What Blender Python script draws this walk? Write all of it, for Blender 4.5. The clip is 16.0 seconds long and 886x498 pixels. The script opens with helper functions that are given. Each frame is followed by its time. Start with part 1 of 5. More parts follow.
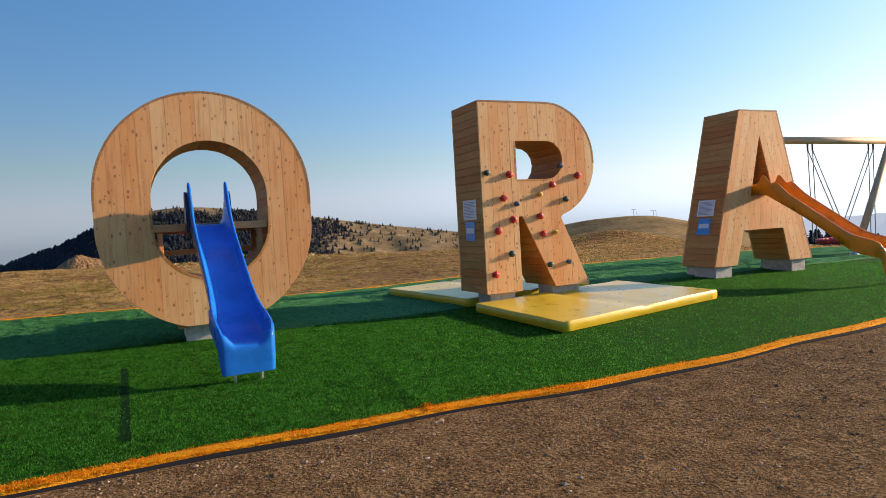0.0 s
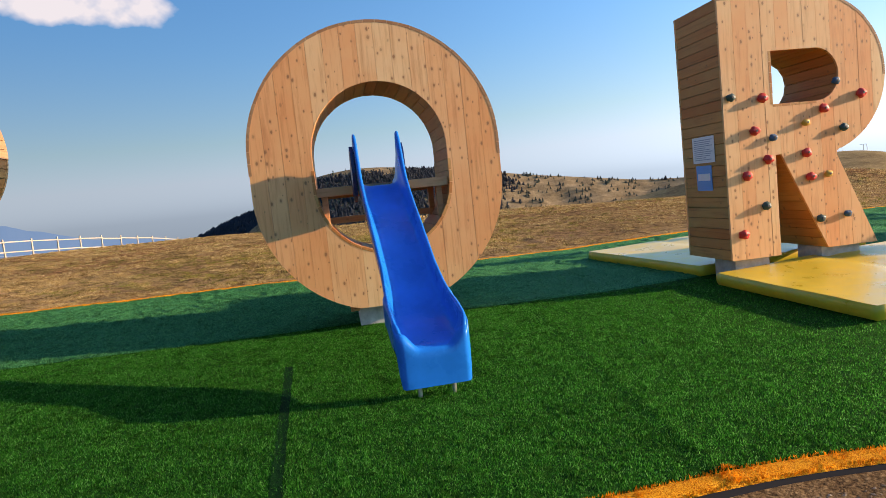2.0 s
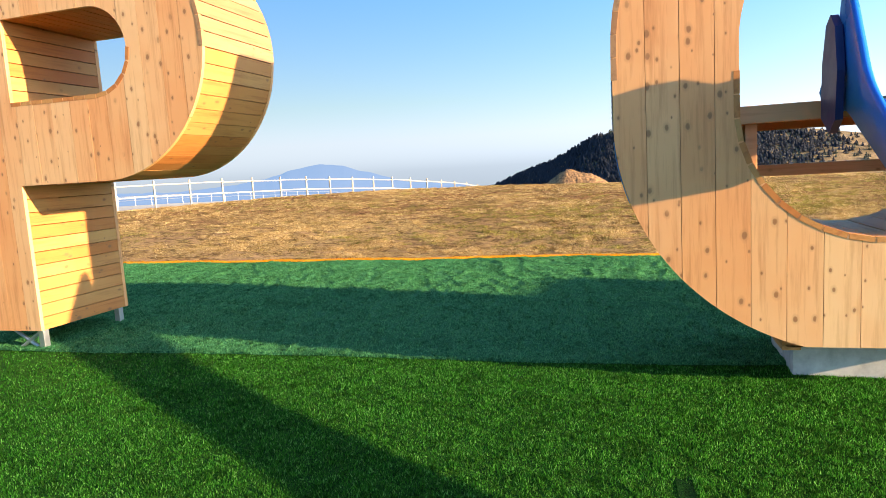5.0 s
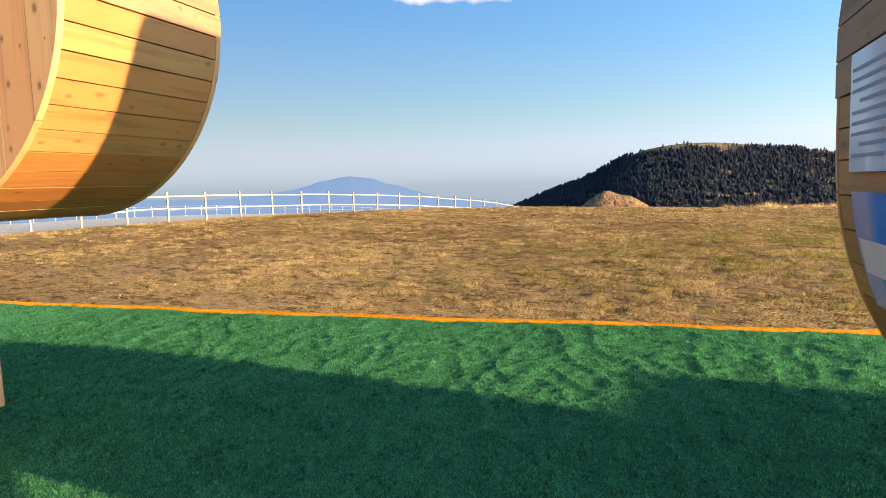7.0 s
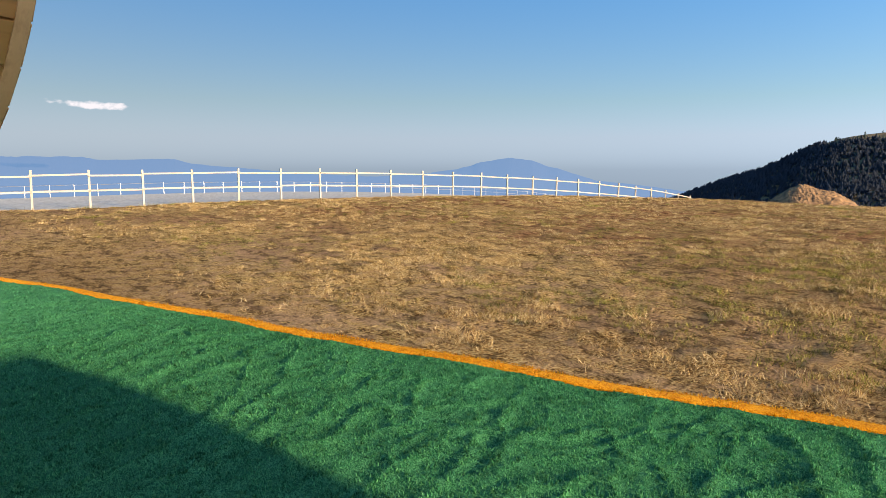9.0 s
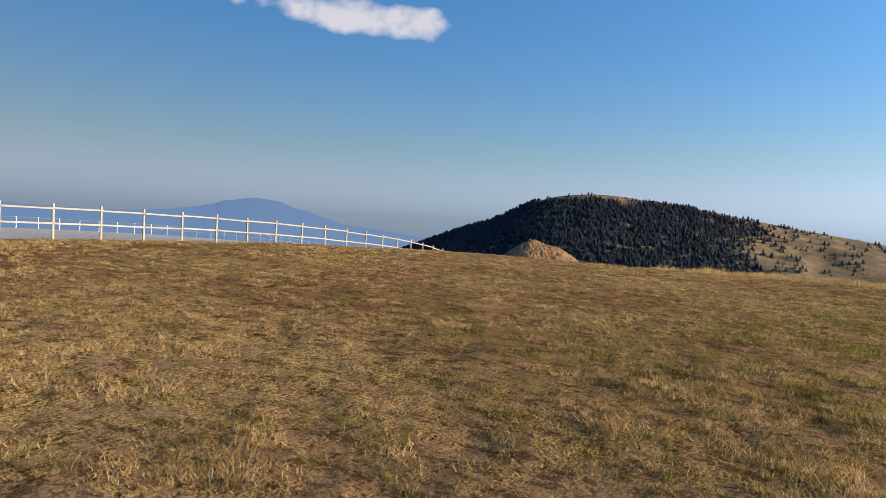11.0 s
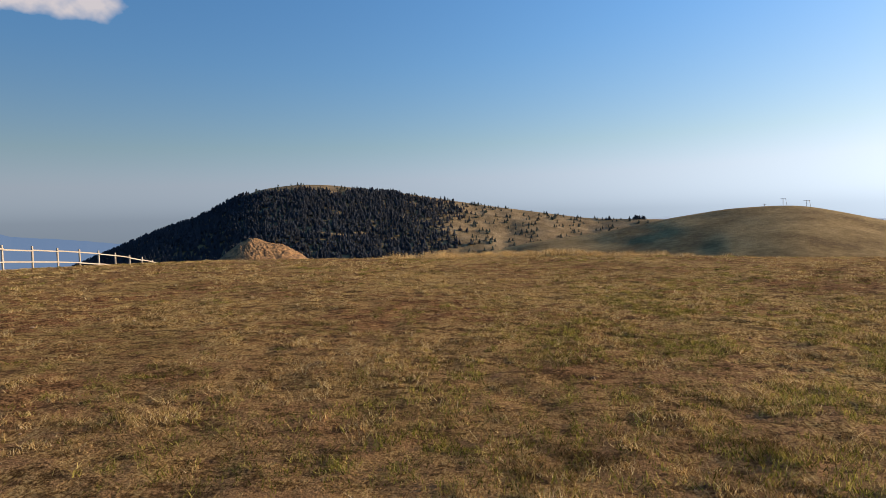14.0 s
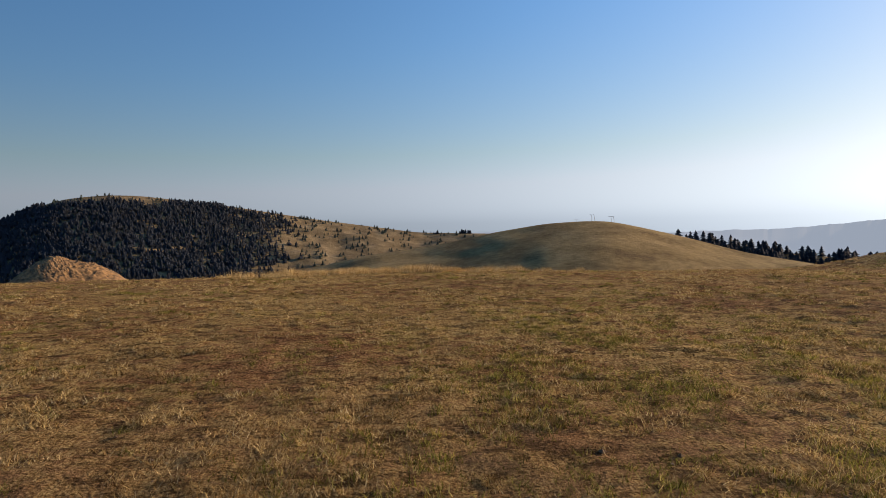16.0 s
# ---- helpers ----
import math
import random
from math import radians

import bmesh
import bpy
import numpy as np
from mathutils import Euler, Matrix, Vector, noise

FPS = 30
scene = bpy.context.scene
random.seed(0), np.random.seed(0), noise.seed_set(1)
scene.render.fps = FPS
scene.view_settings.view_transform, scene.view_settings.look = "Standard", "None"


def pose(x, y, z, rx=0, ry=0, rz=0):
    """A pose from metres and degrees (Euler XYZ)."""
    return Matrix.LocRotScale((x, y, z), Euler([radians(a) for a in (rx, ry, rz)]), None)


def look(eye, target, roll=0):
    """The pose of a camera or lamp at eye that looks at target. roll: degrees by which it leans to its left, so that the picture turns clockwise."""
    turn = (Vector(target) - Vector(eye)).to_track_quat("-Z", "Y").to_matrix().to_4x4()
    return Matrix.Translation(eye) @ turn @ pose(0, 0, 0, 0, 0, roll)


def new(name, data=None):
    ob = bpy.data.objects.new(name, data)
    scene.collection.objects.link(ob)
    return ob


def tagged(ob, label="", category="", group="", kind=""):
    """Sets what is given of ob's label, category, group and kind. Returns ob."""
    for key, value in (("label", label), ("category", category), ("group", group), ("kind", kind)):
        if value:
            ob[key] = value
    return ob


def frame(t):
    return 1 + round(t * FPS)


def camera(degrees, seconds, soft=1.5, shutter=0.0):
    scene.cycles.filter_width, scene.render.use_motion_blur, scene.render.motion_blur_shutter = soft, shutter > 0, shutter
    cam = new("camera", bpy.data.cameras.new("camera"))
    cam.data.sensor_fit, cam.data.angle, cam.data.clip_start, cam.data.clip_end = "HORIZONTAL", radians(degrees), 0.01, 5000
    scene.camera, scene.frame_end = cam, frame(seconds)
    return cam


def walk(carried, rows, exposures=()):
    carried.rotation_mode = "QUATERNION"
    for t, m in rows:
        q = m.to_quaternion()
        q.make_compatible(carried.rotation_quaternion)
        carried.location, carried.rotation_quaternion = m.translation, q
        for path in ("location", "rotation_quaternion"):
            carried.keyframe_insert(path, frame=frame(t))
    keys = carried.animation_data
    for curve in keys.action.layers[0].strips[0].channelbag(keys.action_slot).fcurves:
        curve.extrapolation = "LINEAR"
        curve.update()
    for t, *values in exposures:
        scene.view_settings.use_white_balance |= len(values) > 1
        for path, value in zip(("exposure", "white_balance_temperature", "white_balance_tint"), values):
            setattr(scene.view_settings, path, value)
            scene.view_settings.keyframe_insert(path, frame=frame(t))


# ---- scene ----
cam = camera(68.5, 16.0, soft=0.8)
METRES, EYE, TILT, LEAN, TURN = 16.3, 1.5, 0.0, 0.0, 0.0
ROWS = [
    (0.0, -0.00183, 0.00298, -0.00131, -0.30, -2.00, 3.30),
    (0.5, -0.00969, 0.03395, 0.00157, -1.85, -2.33, 4.71),
    (1.0, -0.01074, 0.05422, -0.00141, -0.02, -2.54, 1.50),
    (1.5, -0.01874, 0.08274, 0.00187, 1.22, -4.24, 1.94),
    (2.0, -0.03796, 0.11365, 0.00195, 14.38, -5.02, 5.90),
    (2.5, -0.05175, 0.13896, -0.00216, 19.54, -6.05, 3.39),
    (3.0, -0.07099, 0.16363, -0.00227, 21.71, -9.84, 3.79),
    (3.5, -0.09089, 0.19147, -0.00268, 29.11, -11.45, 2.63),
    (4.0, -0.11422, 0.21165, -0.00198, 32.14, -11.47, 4.41),
    (4.5, -0.13244, 0.23700, -0.00293, 37.06, -9.04, 4.57),
    (6.8, -0.2285, 0.3462, 0.0066, 42.10, -4.60, 1.95),
    (7.0, -0.2369, 0.3557, 0.0074, 42.21, -5.6, 1.88),
    (7.5, -0.2588, 0.3817, 0.0074, 47.54, -8.44, 0.99),
    (8.0, -0.2785, 0.4049, 0.0062, 52.87, -6.94, 0.77),
    (8.2, -0.2871, 0.4138, 0.0068, 55.40, -7.60, 0.70),
    (10.3, -0.3770, 0.5071, 0.0132, 55.80, -4.85, -1.60),
    (10.5, -0.3856, 0.516, 0.0138, 50.65, -3.25, -2.02),
    (11.0, -0.4046, 0.5375, 0.0187, 34.35, -2.62, -2.89),
    (11.5, -0.4203, 0.5623, 0.0203, 27.71, 1.05, 1.44),
    (12.0, -0.4393, 0.5854, 0.0202, 24.12, 0.54, 2.41),
    (12.5, -0.4565, 0.613, 0.0215, 16.8, -1.59, 3.91),
    (13.0, -0.4752, 0.6425, 0.0223, 16.7, -2.84, 2.99),
    (13.5, -0.4914, 0.6673, 0.0202, 12.83, -2.18, 3.03),
    (14.0, -0.5062, 0.6951, 0.0238, 9.4, -3.14, 1.51),
    (14.5, -0.5202, 0.7247, 0.0246, 9.78, -5.66, 4.88),
    (15.0, -0.5387, 0.7463, 0.0246, -1.23, -0.92, 3.8),
    (15.5, -0.5521, 0.7729, 0.0233, -4.84, -2.82, 3.7),
    (16.0, -0.5678, 0.8008, 0.0245, -5.48, -2.26, 1.28),
]
EXPOSURES = [(0.0, 0.74, 7430, 22), (1.5, 0.7, 7430, 22), (2.2, 1.13, 7230, 21), (3.0, 1.46, 7280, 20), (4.7, 1.76, 7580, 20), (7.0, 1.43, 7480, 20), (8.0, 1.36, 7360, 19), (10.3, 0.79, 6600, 17), (11.5, 0.61, 6720, 18), (14.0, 0.48, 7180, 20), (14.5, 0.44, 7180, 20), (15.0, 0.58, 7280, 21), (15.5, 0.38, 7380, 21), (16.0, 0.24, 7500, 22)]
walk(cam, [(t, pose(0, 0, EYE, TILT, LEAN, TURN) @ pose(METRES * x, METRES * y, METRES * z, 90 + pitch, roll, yaw)) for t, x, y, z, yaw, pitch, roll in ROWS], EXPOSURES)

# ---- world, sun, light ----
SUN_AZ = 15.5        # degrees from +x towards +y, the way to the sun
SUN_EL = 14.5
sun = new("sun", bpy.data.lights.new("sun", "SUN"))
sun.data.energy, sun.data.angle, sun.data.color = 5.0, radians(0.6), (1.0, 0.81, 0.55)
s_dir = Vector((math.cos(radians(SUN_EL)) * math.cos(radians(SUN_AZ)), math.cos(radians(SUN_EL)) * math.sin(radians(SUN_AZ)), math.sin(radians(SUN_EL))))
sun.matrix_world = look((0, 0, 50), Vector((0, 0, 50)) - s_dir)
world = bpy.data.worlds.new("sky")
scene.world = world
world.use_nodes = True
wn = world.node_tree.nodes
sky = wn.new("ShaderNodeTexSky")
sky.sky_type, sky.sun_disc = "NISHITA", False
sky.sun_elevation, sky.sun_rotation = radians(SUN_EL), radians(90 - SUN_AZ)
sky.air_density, sky.dust_density, sky.ozone_density, sky.altitude = 1.0, 1.0, 3.0, 600
# hazy air: where the sky would turn yellow it is milky instead
wl = world.node_tree.links


def wmath(op, a, b):
    n = wn.new("ShaderNodeMath")
    n.operation = op
    for k, v in enumerate((a, b)):
        if isinstance(v, (int, float)):
            n.inputs[k].default_value = v
        else:
            wl.new(v, n.inputs[k])
    return n.outputs[0]


split, join = wn.new("ShaderNodeSeparateColor"), wn.new("ShaderNodeCombineColor")
vivid = wn.new("ShaderNodeHueSaturation")
vivid.inputs["Saturation"].default_value = 1.24
wl.new(sky.outputs[0], vivid.inputs["Color"])
wl.new(vivid.outputs[0], split.inputs[0])
wl.new(wmath("MINIMUM", split.outputs[0], wmath("MULTIPLY", split.outputs[1], 0.72)), join.inputs[0])
wl.new(split.outputs[1], join.inputs[1])
wl.new(wmath("MAXIMUM", split.outputs[2], wmath("MULTIPLY", split.outputs[1], 1.28)), join.inputs[2])
grey, fac, tint, haze = wn.new("ShaderNodeRGBToBW"), wn.new("ShaderNodeMapRange"), wn.new("ShaderNodeMix"), wn.new("ShaderNodeMix")
wl.new(join.outputs[0], grey.inputs[0])
wl.new(grey.outputs[0], fac.inputs["Value"])
for key, value in (("From Min", 1.8), ("From Max", 6.5), ("To Min", 0.0), ("To Max", 0.75)):
    fac.inputs[key].default_value = value
tint.data_type, tint.blend_type = "RGBA", "MULTIPLY"
tint.inputs[0].default_value, tint.inputs[7].default_value = 1.0, (0.79, 1.0, 1.12, 1)
wl.new(grey.outputs[0], tint.inputs[6])
haze.data_type = "RGBA"
wl.new(fac.outputs[0], haze.inputs[0])
wl.new(join.outputs[0], haze.inputs[6])
wl.new(tint.outputs[2], haze.inputs[7])
# hazy air scatters forward: brighter towards the sun, dimmer away from it, and the horizon less glaring
toward, reach, soften = wn.new("ShaderNodeVectorMath"), wn.new("ShaderNodeTexCoord"), wn.new("ShaderNodeVectorMath")
toward.operation, soften.operation = "DOT_PRODUCT", "SCALE"
wl.new(reach.outputs["Generated"], toward.inputs[0])
toward.inputs[1].default_value = (math.cos(radians(SUN_AZ)), math.sin(radians(SUN_AZ)), 0.0)
gain = wmath("POWER", 2.0, wmath("ADD", 0.12, wmath("MULTIPLY", toward.outputs["Value"], 0.98)))
even = wmath("POWER", wmath("DIVIDE", wmath("MAXIMUM", grey.outputs[0], 0.5), 3.2), -0.38)
wl.new(haze.outputs[2], soften.inputs[0])
wl.new(wmath("MULTIPLY", gain, even), soften.inputs["Scale"])
wl.new(soften.outputs[0], wn["Background"].inputs[0])
wn["Background"].inputs[1].default_value = 0.092


# ---- materials ----
def mat(name, rough=0.8, metal=0.0):
    m = bpy.data.materials.new(name)
    m.use_nodes = True
    b = m.node_tree.nodes["Principled BSDF"]
    b.inputs["Roughness"].default_value, b.inputs["Metallic"].default_value = rough, metal
    return m, m.node_tree.nodes, m.node_tree.links, b


def node(m, kind, **kw):
    n = m.node_tree.nodes.new("ShaderNode" + kind)
    for k, v in kw.items():
        if k in n.inputs:
            n.inputs[k].default_value = v
    return n


def vec(m, scale=(1, 1, 1), rand=0.0, turn=0.0):
    """Object coordinates, scaled, shifted by the piece's own random number."""
    co = node(m, "TexCoord")
    mp = node(m, "Mapping", Scale=scale, Rotation=(0, 0, turn))
    link = m.node_tree.links.new
    link(co.outputs["Object"], mp.inputs["Vector"])
    if rand:
        inf, mul = node(m, "ObjectInfo"), node(m, "VectorMath")
        mul.operation = "MULTIPLY"
        link(inf.outputs["Random"], mul.inputs[0])
        mul.inputs[1].default_value = (rand, rand * 0.7, rand * 1.3)
        link(mul.outputs[0], mp.inputs["Location"])
    return mp.outputs[0]


def noise_tex(m, v, scale, detail=4, rough=0.6):
    n = node(m, "TexNoise", Scale=scale, Detail=detail, Roughness=rough)
    m.node_tree.links.new(v, n.inputs["Vector"])
    return n.outputs["Fac"]


def ramp(m, fac, stops):
    r = node(m, "ValToRGB")
    e = r.color_ramp.elements
    while len(e) < len(stops):
        e.new(0.5)
    for el, (p, c) in zip(e, stops):
        el.position, el.color = p, (*c, 1) if len(c) == 3 else c
    m.node_tree.links.new(fac, r.inputs[0])
    return r.outputs[0]


def mix(m, fac, a, b, how="MIX"):
    n = m.node_tree.nodes.new("ShaderNodeMix")
    n.data_type, n.blend_type = "RGBA", how
    for s, v in ((n.inputs[0], fac), (n.inputs[6], a), (n.inputs[7], b)):
        if isinstance(v, (int, float)):
            s.default_value = v
        elif isinstance(v, tuple):
            s.default_value = (*v, 1)
        else:
            m.node_tree.links.new(v, s)
    return n.outputs[2]


def calc(m, op, a, b=0.0, c=0.0):
    n = m.node_tree.nodes.new("ShaderNodeMath")
    n.operation = op
    for s, v in zip(n.inputs, (a, b, c)):
        if isinstance(v, (int, float)):
            s.default_value = v
        else:
            m.node_tree.links.new(v, s)
    return n.outputs[0]


def relief(m, bsdf, fac, strength=0.3, dist=0.01):
    n = node(m, "Bump", Strength=strength, Distance=dist)
    m.node_tree.links.new(fac, n.inputs["Height"])
    m.node_tree.links.new(n.outputs[0], bsdf.inputs["Normal"])


def wood(name, axis, light, dark, warm, knots=True, rough=0.65):
    """Planed softwood with its grain along one axis; each plank has its own tone, knots and streaks."""
    m, ns, ln, b = mat(name, rough)
    sc = [26, 26, 26]
    sc[axis] = 1.6
    v = vec(m, tuple(sc), 60)
    g = noise_tex(m, v, 1.0, 5, 0.65)
    col = ramp(m, g, [(0.25, dark), (0.5, light), (0.75, light)])
    inf = node(m, "ObjectInfo")
    col = mix(m, calc(m, "MULTIPLY", inf.outputs["Random"], 0.9), col, warm, "MULTIPLY")
    big = noise_tex(m, vec(m, (1, 1, 1), 20), 1.7, 3)
    col = mix(m, ramp(m, big, [(0.35, (0, 0, 0)), (0.75, (0.55, 0.55, 0.55))]), col, warm, "MULTIPLY")
    if knots:
        sep, com = node(m, "SeparateXYZ"), node(m, "CombineXYZ")
        ln.new(vec(m, (1, 1, 1)), sep.inputs[0])
        inf2 = node(m, "ObjectInfo")
        if axis == 2:
            side, along = sep.outputs[0], sep.outputs[2]
        elif axis == 1:
            side, along = calc(m, "ADD", sep.outputs[0], sep.outputs[2]), sep.outputs[1]
        else:
            side, along = calc(m, "ADD", sep.outputs[1], sep.outputs[2]), sep.outputs[0]
        ln.new(calc(m, "ADD", calc(m, "MULTIPLY", side, 9.5), calc(m, "MULTIPLY", inf2.outputs["Random"], 37.0)), com.inputs[0])
        ln.new(calc(m, "ADD", calc(m, "MULTIPLY", along, 6.0), calc(m, "MULTIPLY", inf2.outputs["Random"], 91.0)), com.inputs[1])
        vo = node(m, "TexVoronoi", Scale=1.0, Randomness=1.0)
        vo.voronoi_dimensions = "2D"
        ln.new(com.outputs[0], vo.inputs["Vector"])
        spc = node(m, "SeparateColor")
        ln.new(vo.outputs["Color"], spc.inputs[0])
        wob = noise_tex(m, vec(m, (1, 1, 1), 17), 30, 2)
        dist = calc(m, "ADD", calc(m, "DIVIDE", vo.outputs["Distance"], calc(m, "ADD", 0.3, calc(m, "MULTIPLY", spc.outputs[0], 1.0))), calc(m, "MULTIPLY", calc(m, "SUBTRACT", wob, 0.5), 0.1))
        ring = ramp(m, dist, [(0.055, (1, 1, 1)), (0.085, (0.75, 0.75, 0.75)), (0.10, (0.28, 0.28, 0.28)), (0.20, (0, 0, 0))])
        some = ramp(m, noise_tex(m, vec(m, (1, 1, 1), 31), 2.6 if axis == 2 else 1.7, 2), [(0.37 if axis == 2 else 0.5, (0, 0, 0)), (0.45 if axis == 2 else 0.57, (1, 1, 1))])
        col = mix(m, calc(m, "MULTIPLY", calc(m, "MULTIPLY", ring, some), 0.88), col, (0.27, 0.115, 0.040))
    ln.new(col, b.inputs["Base Color"])
    relief(m, b, g, 0.25, 0.004)
    return m


L_WOOD, D_WOOD, W_WOOD = (0.80, 0.52, 0.25), (0.58, 0.32, 0.13), (0.95, 0.64, 0.44)
wood_up = wood("larch_upright", 2, L_WOOD, D_WOOD, W_WOOD)
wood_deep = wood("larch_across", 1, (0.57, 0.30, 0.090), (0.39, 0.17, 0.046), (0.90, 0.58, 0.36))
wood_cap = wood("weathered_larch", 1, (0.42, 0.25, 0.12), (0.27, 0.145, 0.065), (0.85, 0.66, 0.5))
wood_side = wood("larch_lengthwise", 0, (0.62, 0.34, 0.16), (0.45, 0.22, 0.09), (0.8, 0.58, 0.42))
wood_log = wood("debarked_log", 0, (0.62, 0.46, 0.28), (0.5, 0.34, 0.19), (0.85, 0.7, 0.55), False)
wood_fence = wood("whitened_fence_wood", 2, (0.42, 0.385, 0.32), (0.30, 0.265, 0.21), (0.85, 0.8, 0.74), False)


def plain(name, colour, rough=0.5, metal=0.0, grain=0.06, scale=8.0, coat=0.0, bump=0.0):
    m, ns, ln, b = mat(name, rough, metal)
    n = noise_tex(m, vec(m, rand=9), scale, 5)
    lo, hi = tuple(c * (1 - grain * 2) for c in colour), tuple(min(1, c * (1 + grain)) for c in colour)
    ln.new(ramp(m, n, [(0.3, lo), (0.7, hi)]), b.inputs["Base Color"])
    ln.new(ramp(m, n, [(0.3, (max(0, rough - 0.08),) * 3), (0.7, (min(1, rough + 0.08),) * 3)]), b.inputs["Roughness"])
    b.inputs["Coat Weight"].default_value = coat
    if bump:
        relief(m, b, n, bump, 0.01)
    return m


slide_blue = plain("blue_slide_plastic", (0.0, 0.168, 0.62), 0.3, grain=0.1, scale=3.0, coat=0.04)
slide_blue.node_tree.nodes["Principled BSDF"].inputs["Specular IOR Level"].default_value = 0.14
slide_navy = plain("navy_plastic", (0.004, 0.02, 0.10), 0.4)
slide_orange = plain("orange_slide_plastic", (0.80, 0.27, 0.012), 0.3, grain=0.1, scale=3.0, coat=0.3)
concrete = plain("pale_concrete", (0.5, 0.5, 0.47), 0.9, grain=0.14, scale=14, bump=0.3)
steel = plain("galvanised_steel", (0.55, 0.56, 0.57), 0.35, 0.9)
dark_metal = plain("dark_iron", (0.08, 0.08, 0.085), 0.5, 0.7)
vinyl = plain("yellow_vinyl", (0.74, 0.52, 0.045), 0.33, grain=0.06, scale=5, coat=0.12)
vinyl_side = plain("deep_yellow_vinyl", (0.68, 0.47, 0.03), 0.35, grain=0.06, scale=5, coat=0.2)
hold_red = plain("red_hold_resin", (0.5, 0.02, 0.015), 0.55)
hold_dark = plain("dark_green_hold_resin", (0.015, 0.06, 0.055), 0.55)
hold_blue = plain("blue_grey_hold_resin", (0.03, 0.08, 0.14), 0.55)
hold_yellow = plain("yellow_hold_resin", (0.5, 0.3, 0.04), 0.55)
paper = plain("white_printed_sheet", (0.72, 0.75, 0.82), 0.35, grain=0.03, coat=0.2)
paper_blue = plain("blue_printed_sheet", (0.03, 0.28, 0.72), 0.35, grain=0.05, coat=0.2)
paper_ink = plain("grey_print", (0.3, 0.35, 0.48), 0.6)
rope = plain("grey_rope", (0.33, 0.33, 0.32), 0.9, grain=0.2, scale=60)
basket_red = plain("red_rope_ring", (0.45, 0.02, 0.03), 0.6, grain=0.15, scale=40)


def turf_mat(name, dark, mid, light):
    m, ns, ln, b = mat(name, 0.75)
    v = vec(m)
    fine = noise_tex(m, v, 160, 3, 0.7)
    clump = noise_tex(m, v, 28, 4, 0.6)
    col = ramp(m, calc(m, "ADD", calc(m, "MULTIPLY", fine, 0.8), calc(m, "MULTIPLY", clump, 0.2)), [(0.43, dark), (0.5, mid), (0.58, light)])
    big = noise_tex(m, v, 0.9, 4)
    col = mix(m, ramp(m, big, [(0.35, (0, 0, 0)), (0.7, (0.5, 0.5, 0.5))]), col, tuple(c * 0.6 for c in mid))
    ln.new(col, b.inputs["Base Color"])
    b.inputs["Specular IOR Level"].default_value = 0.04
    relief(m, b, calc(m, "ADD", fine, clump), 0.9, 0.012)
    return m


turf_front_m = turf_mat("green_turf", (0.0024, 0.017, 0.002), (0.012, 0.072, 0.006), (0.045, 0.17, 0.019))
turf_rear_m = turf_mat("blue_green_turf", (0.010, 0.070, 0.026), (0.038, 0.21, 0.075), (0.11, 0.36, 0.13))
turf_orange_m = turf_mat("orange_turf", (0.45, 0.10, 0.003), (0.86, 0.33, 0.010), (0.95, 0.47, 0.04))
membrane = plain("black_weed_membrane", (0.018, 0.018, 0.019), 0.95)
membrane.node_tree.nodes["Principled BSDF"].inputs["Specular IOR Level"].default_value = 0.08


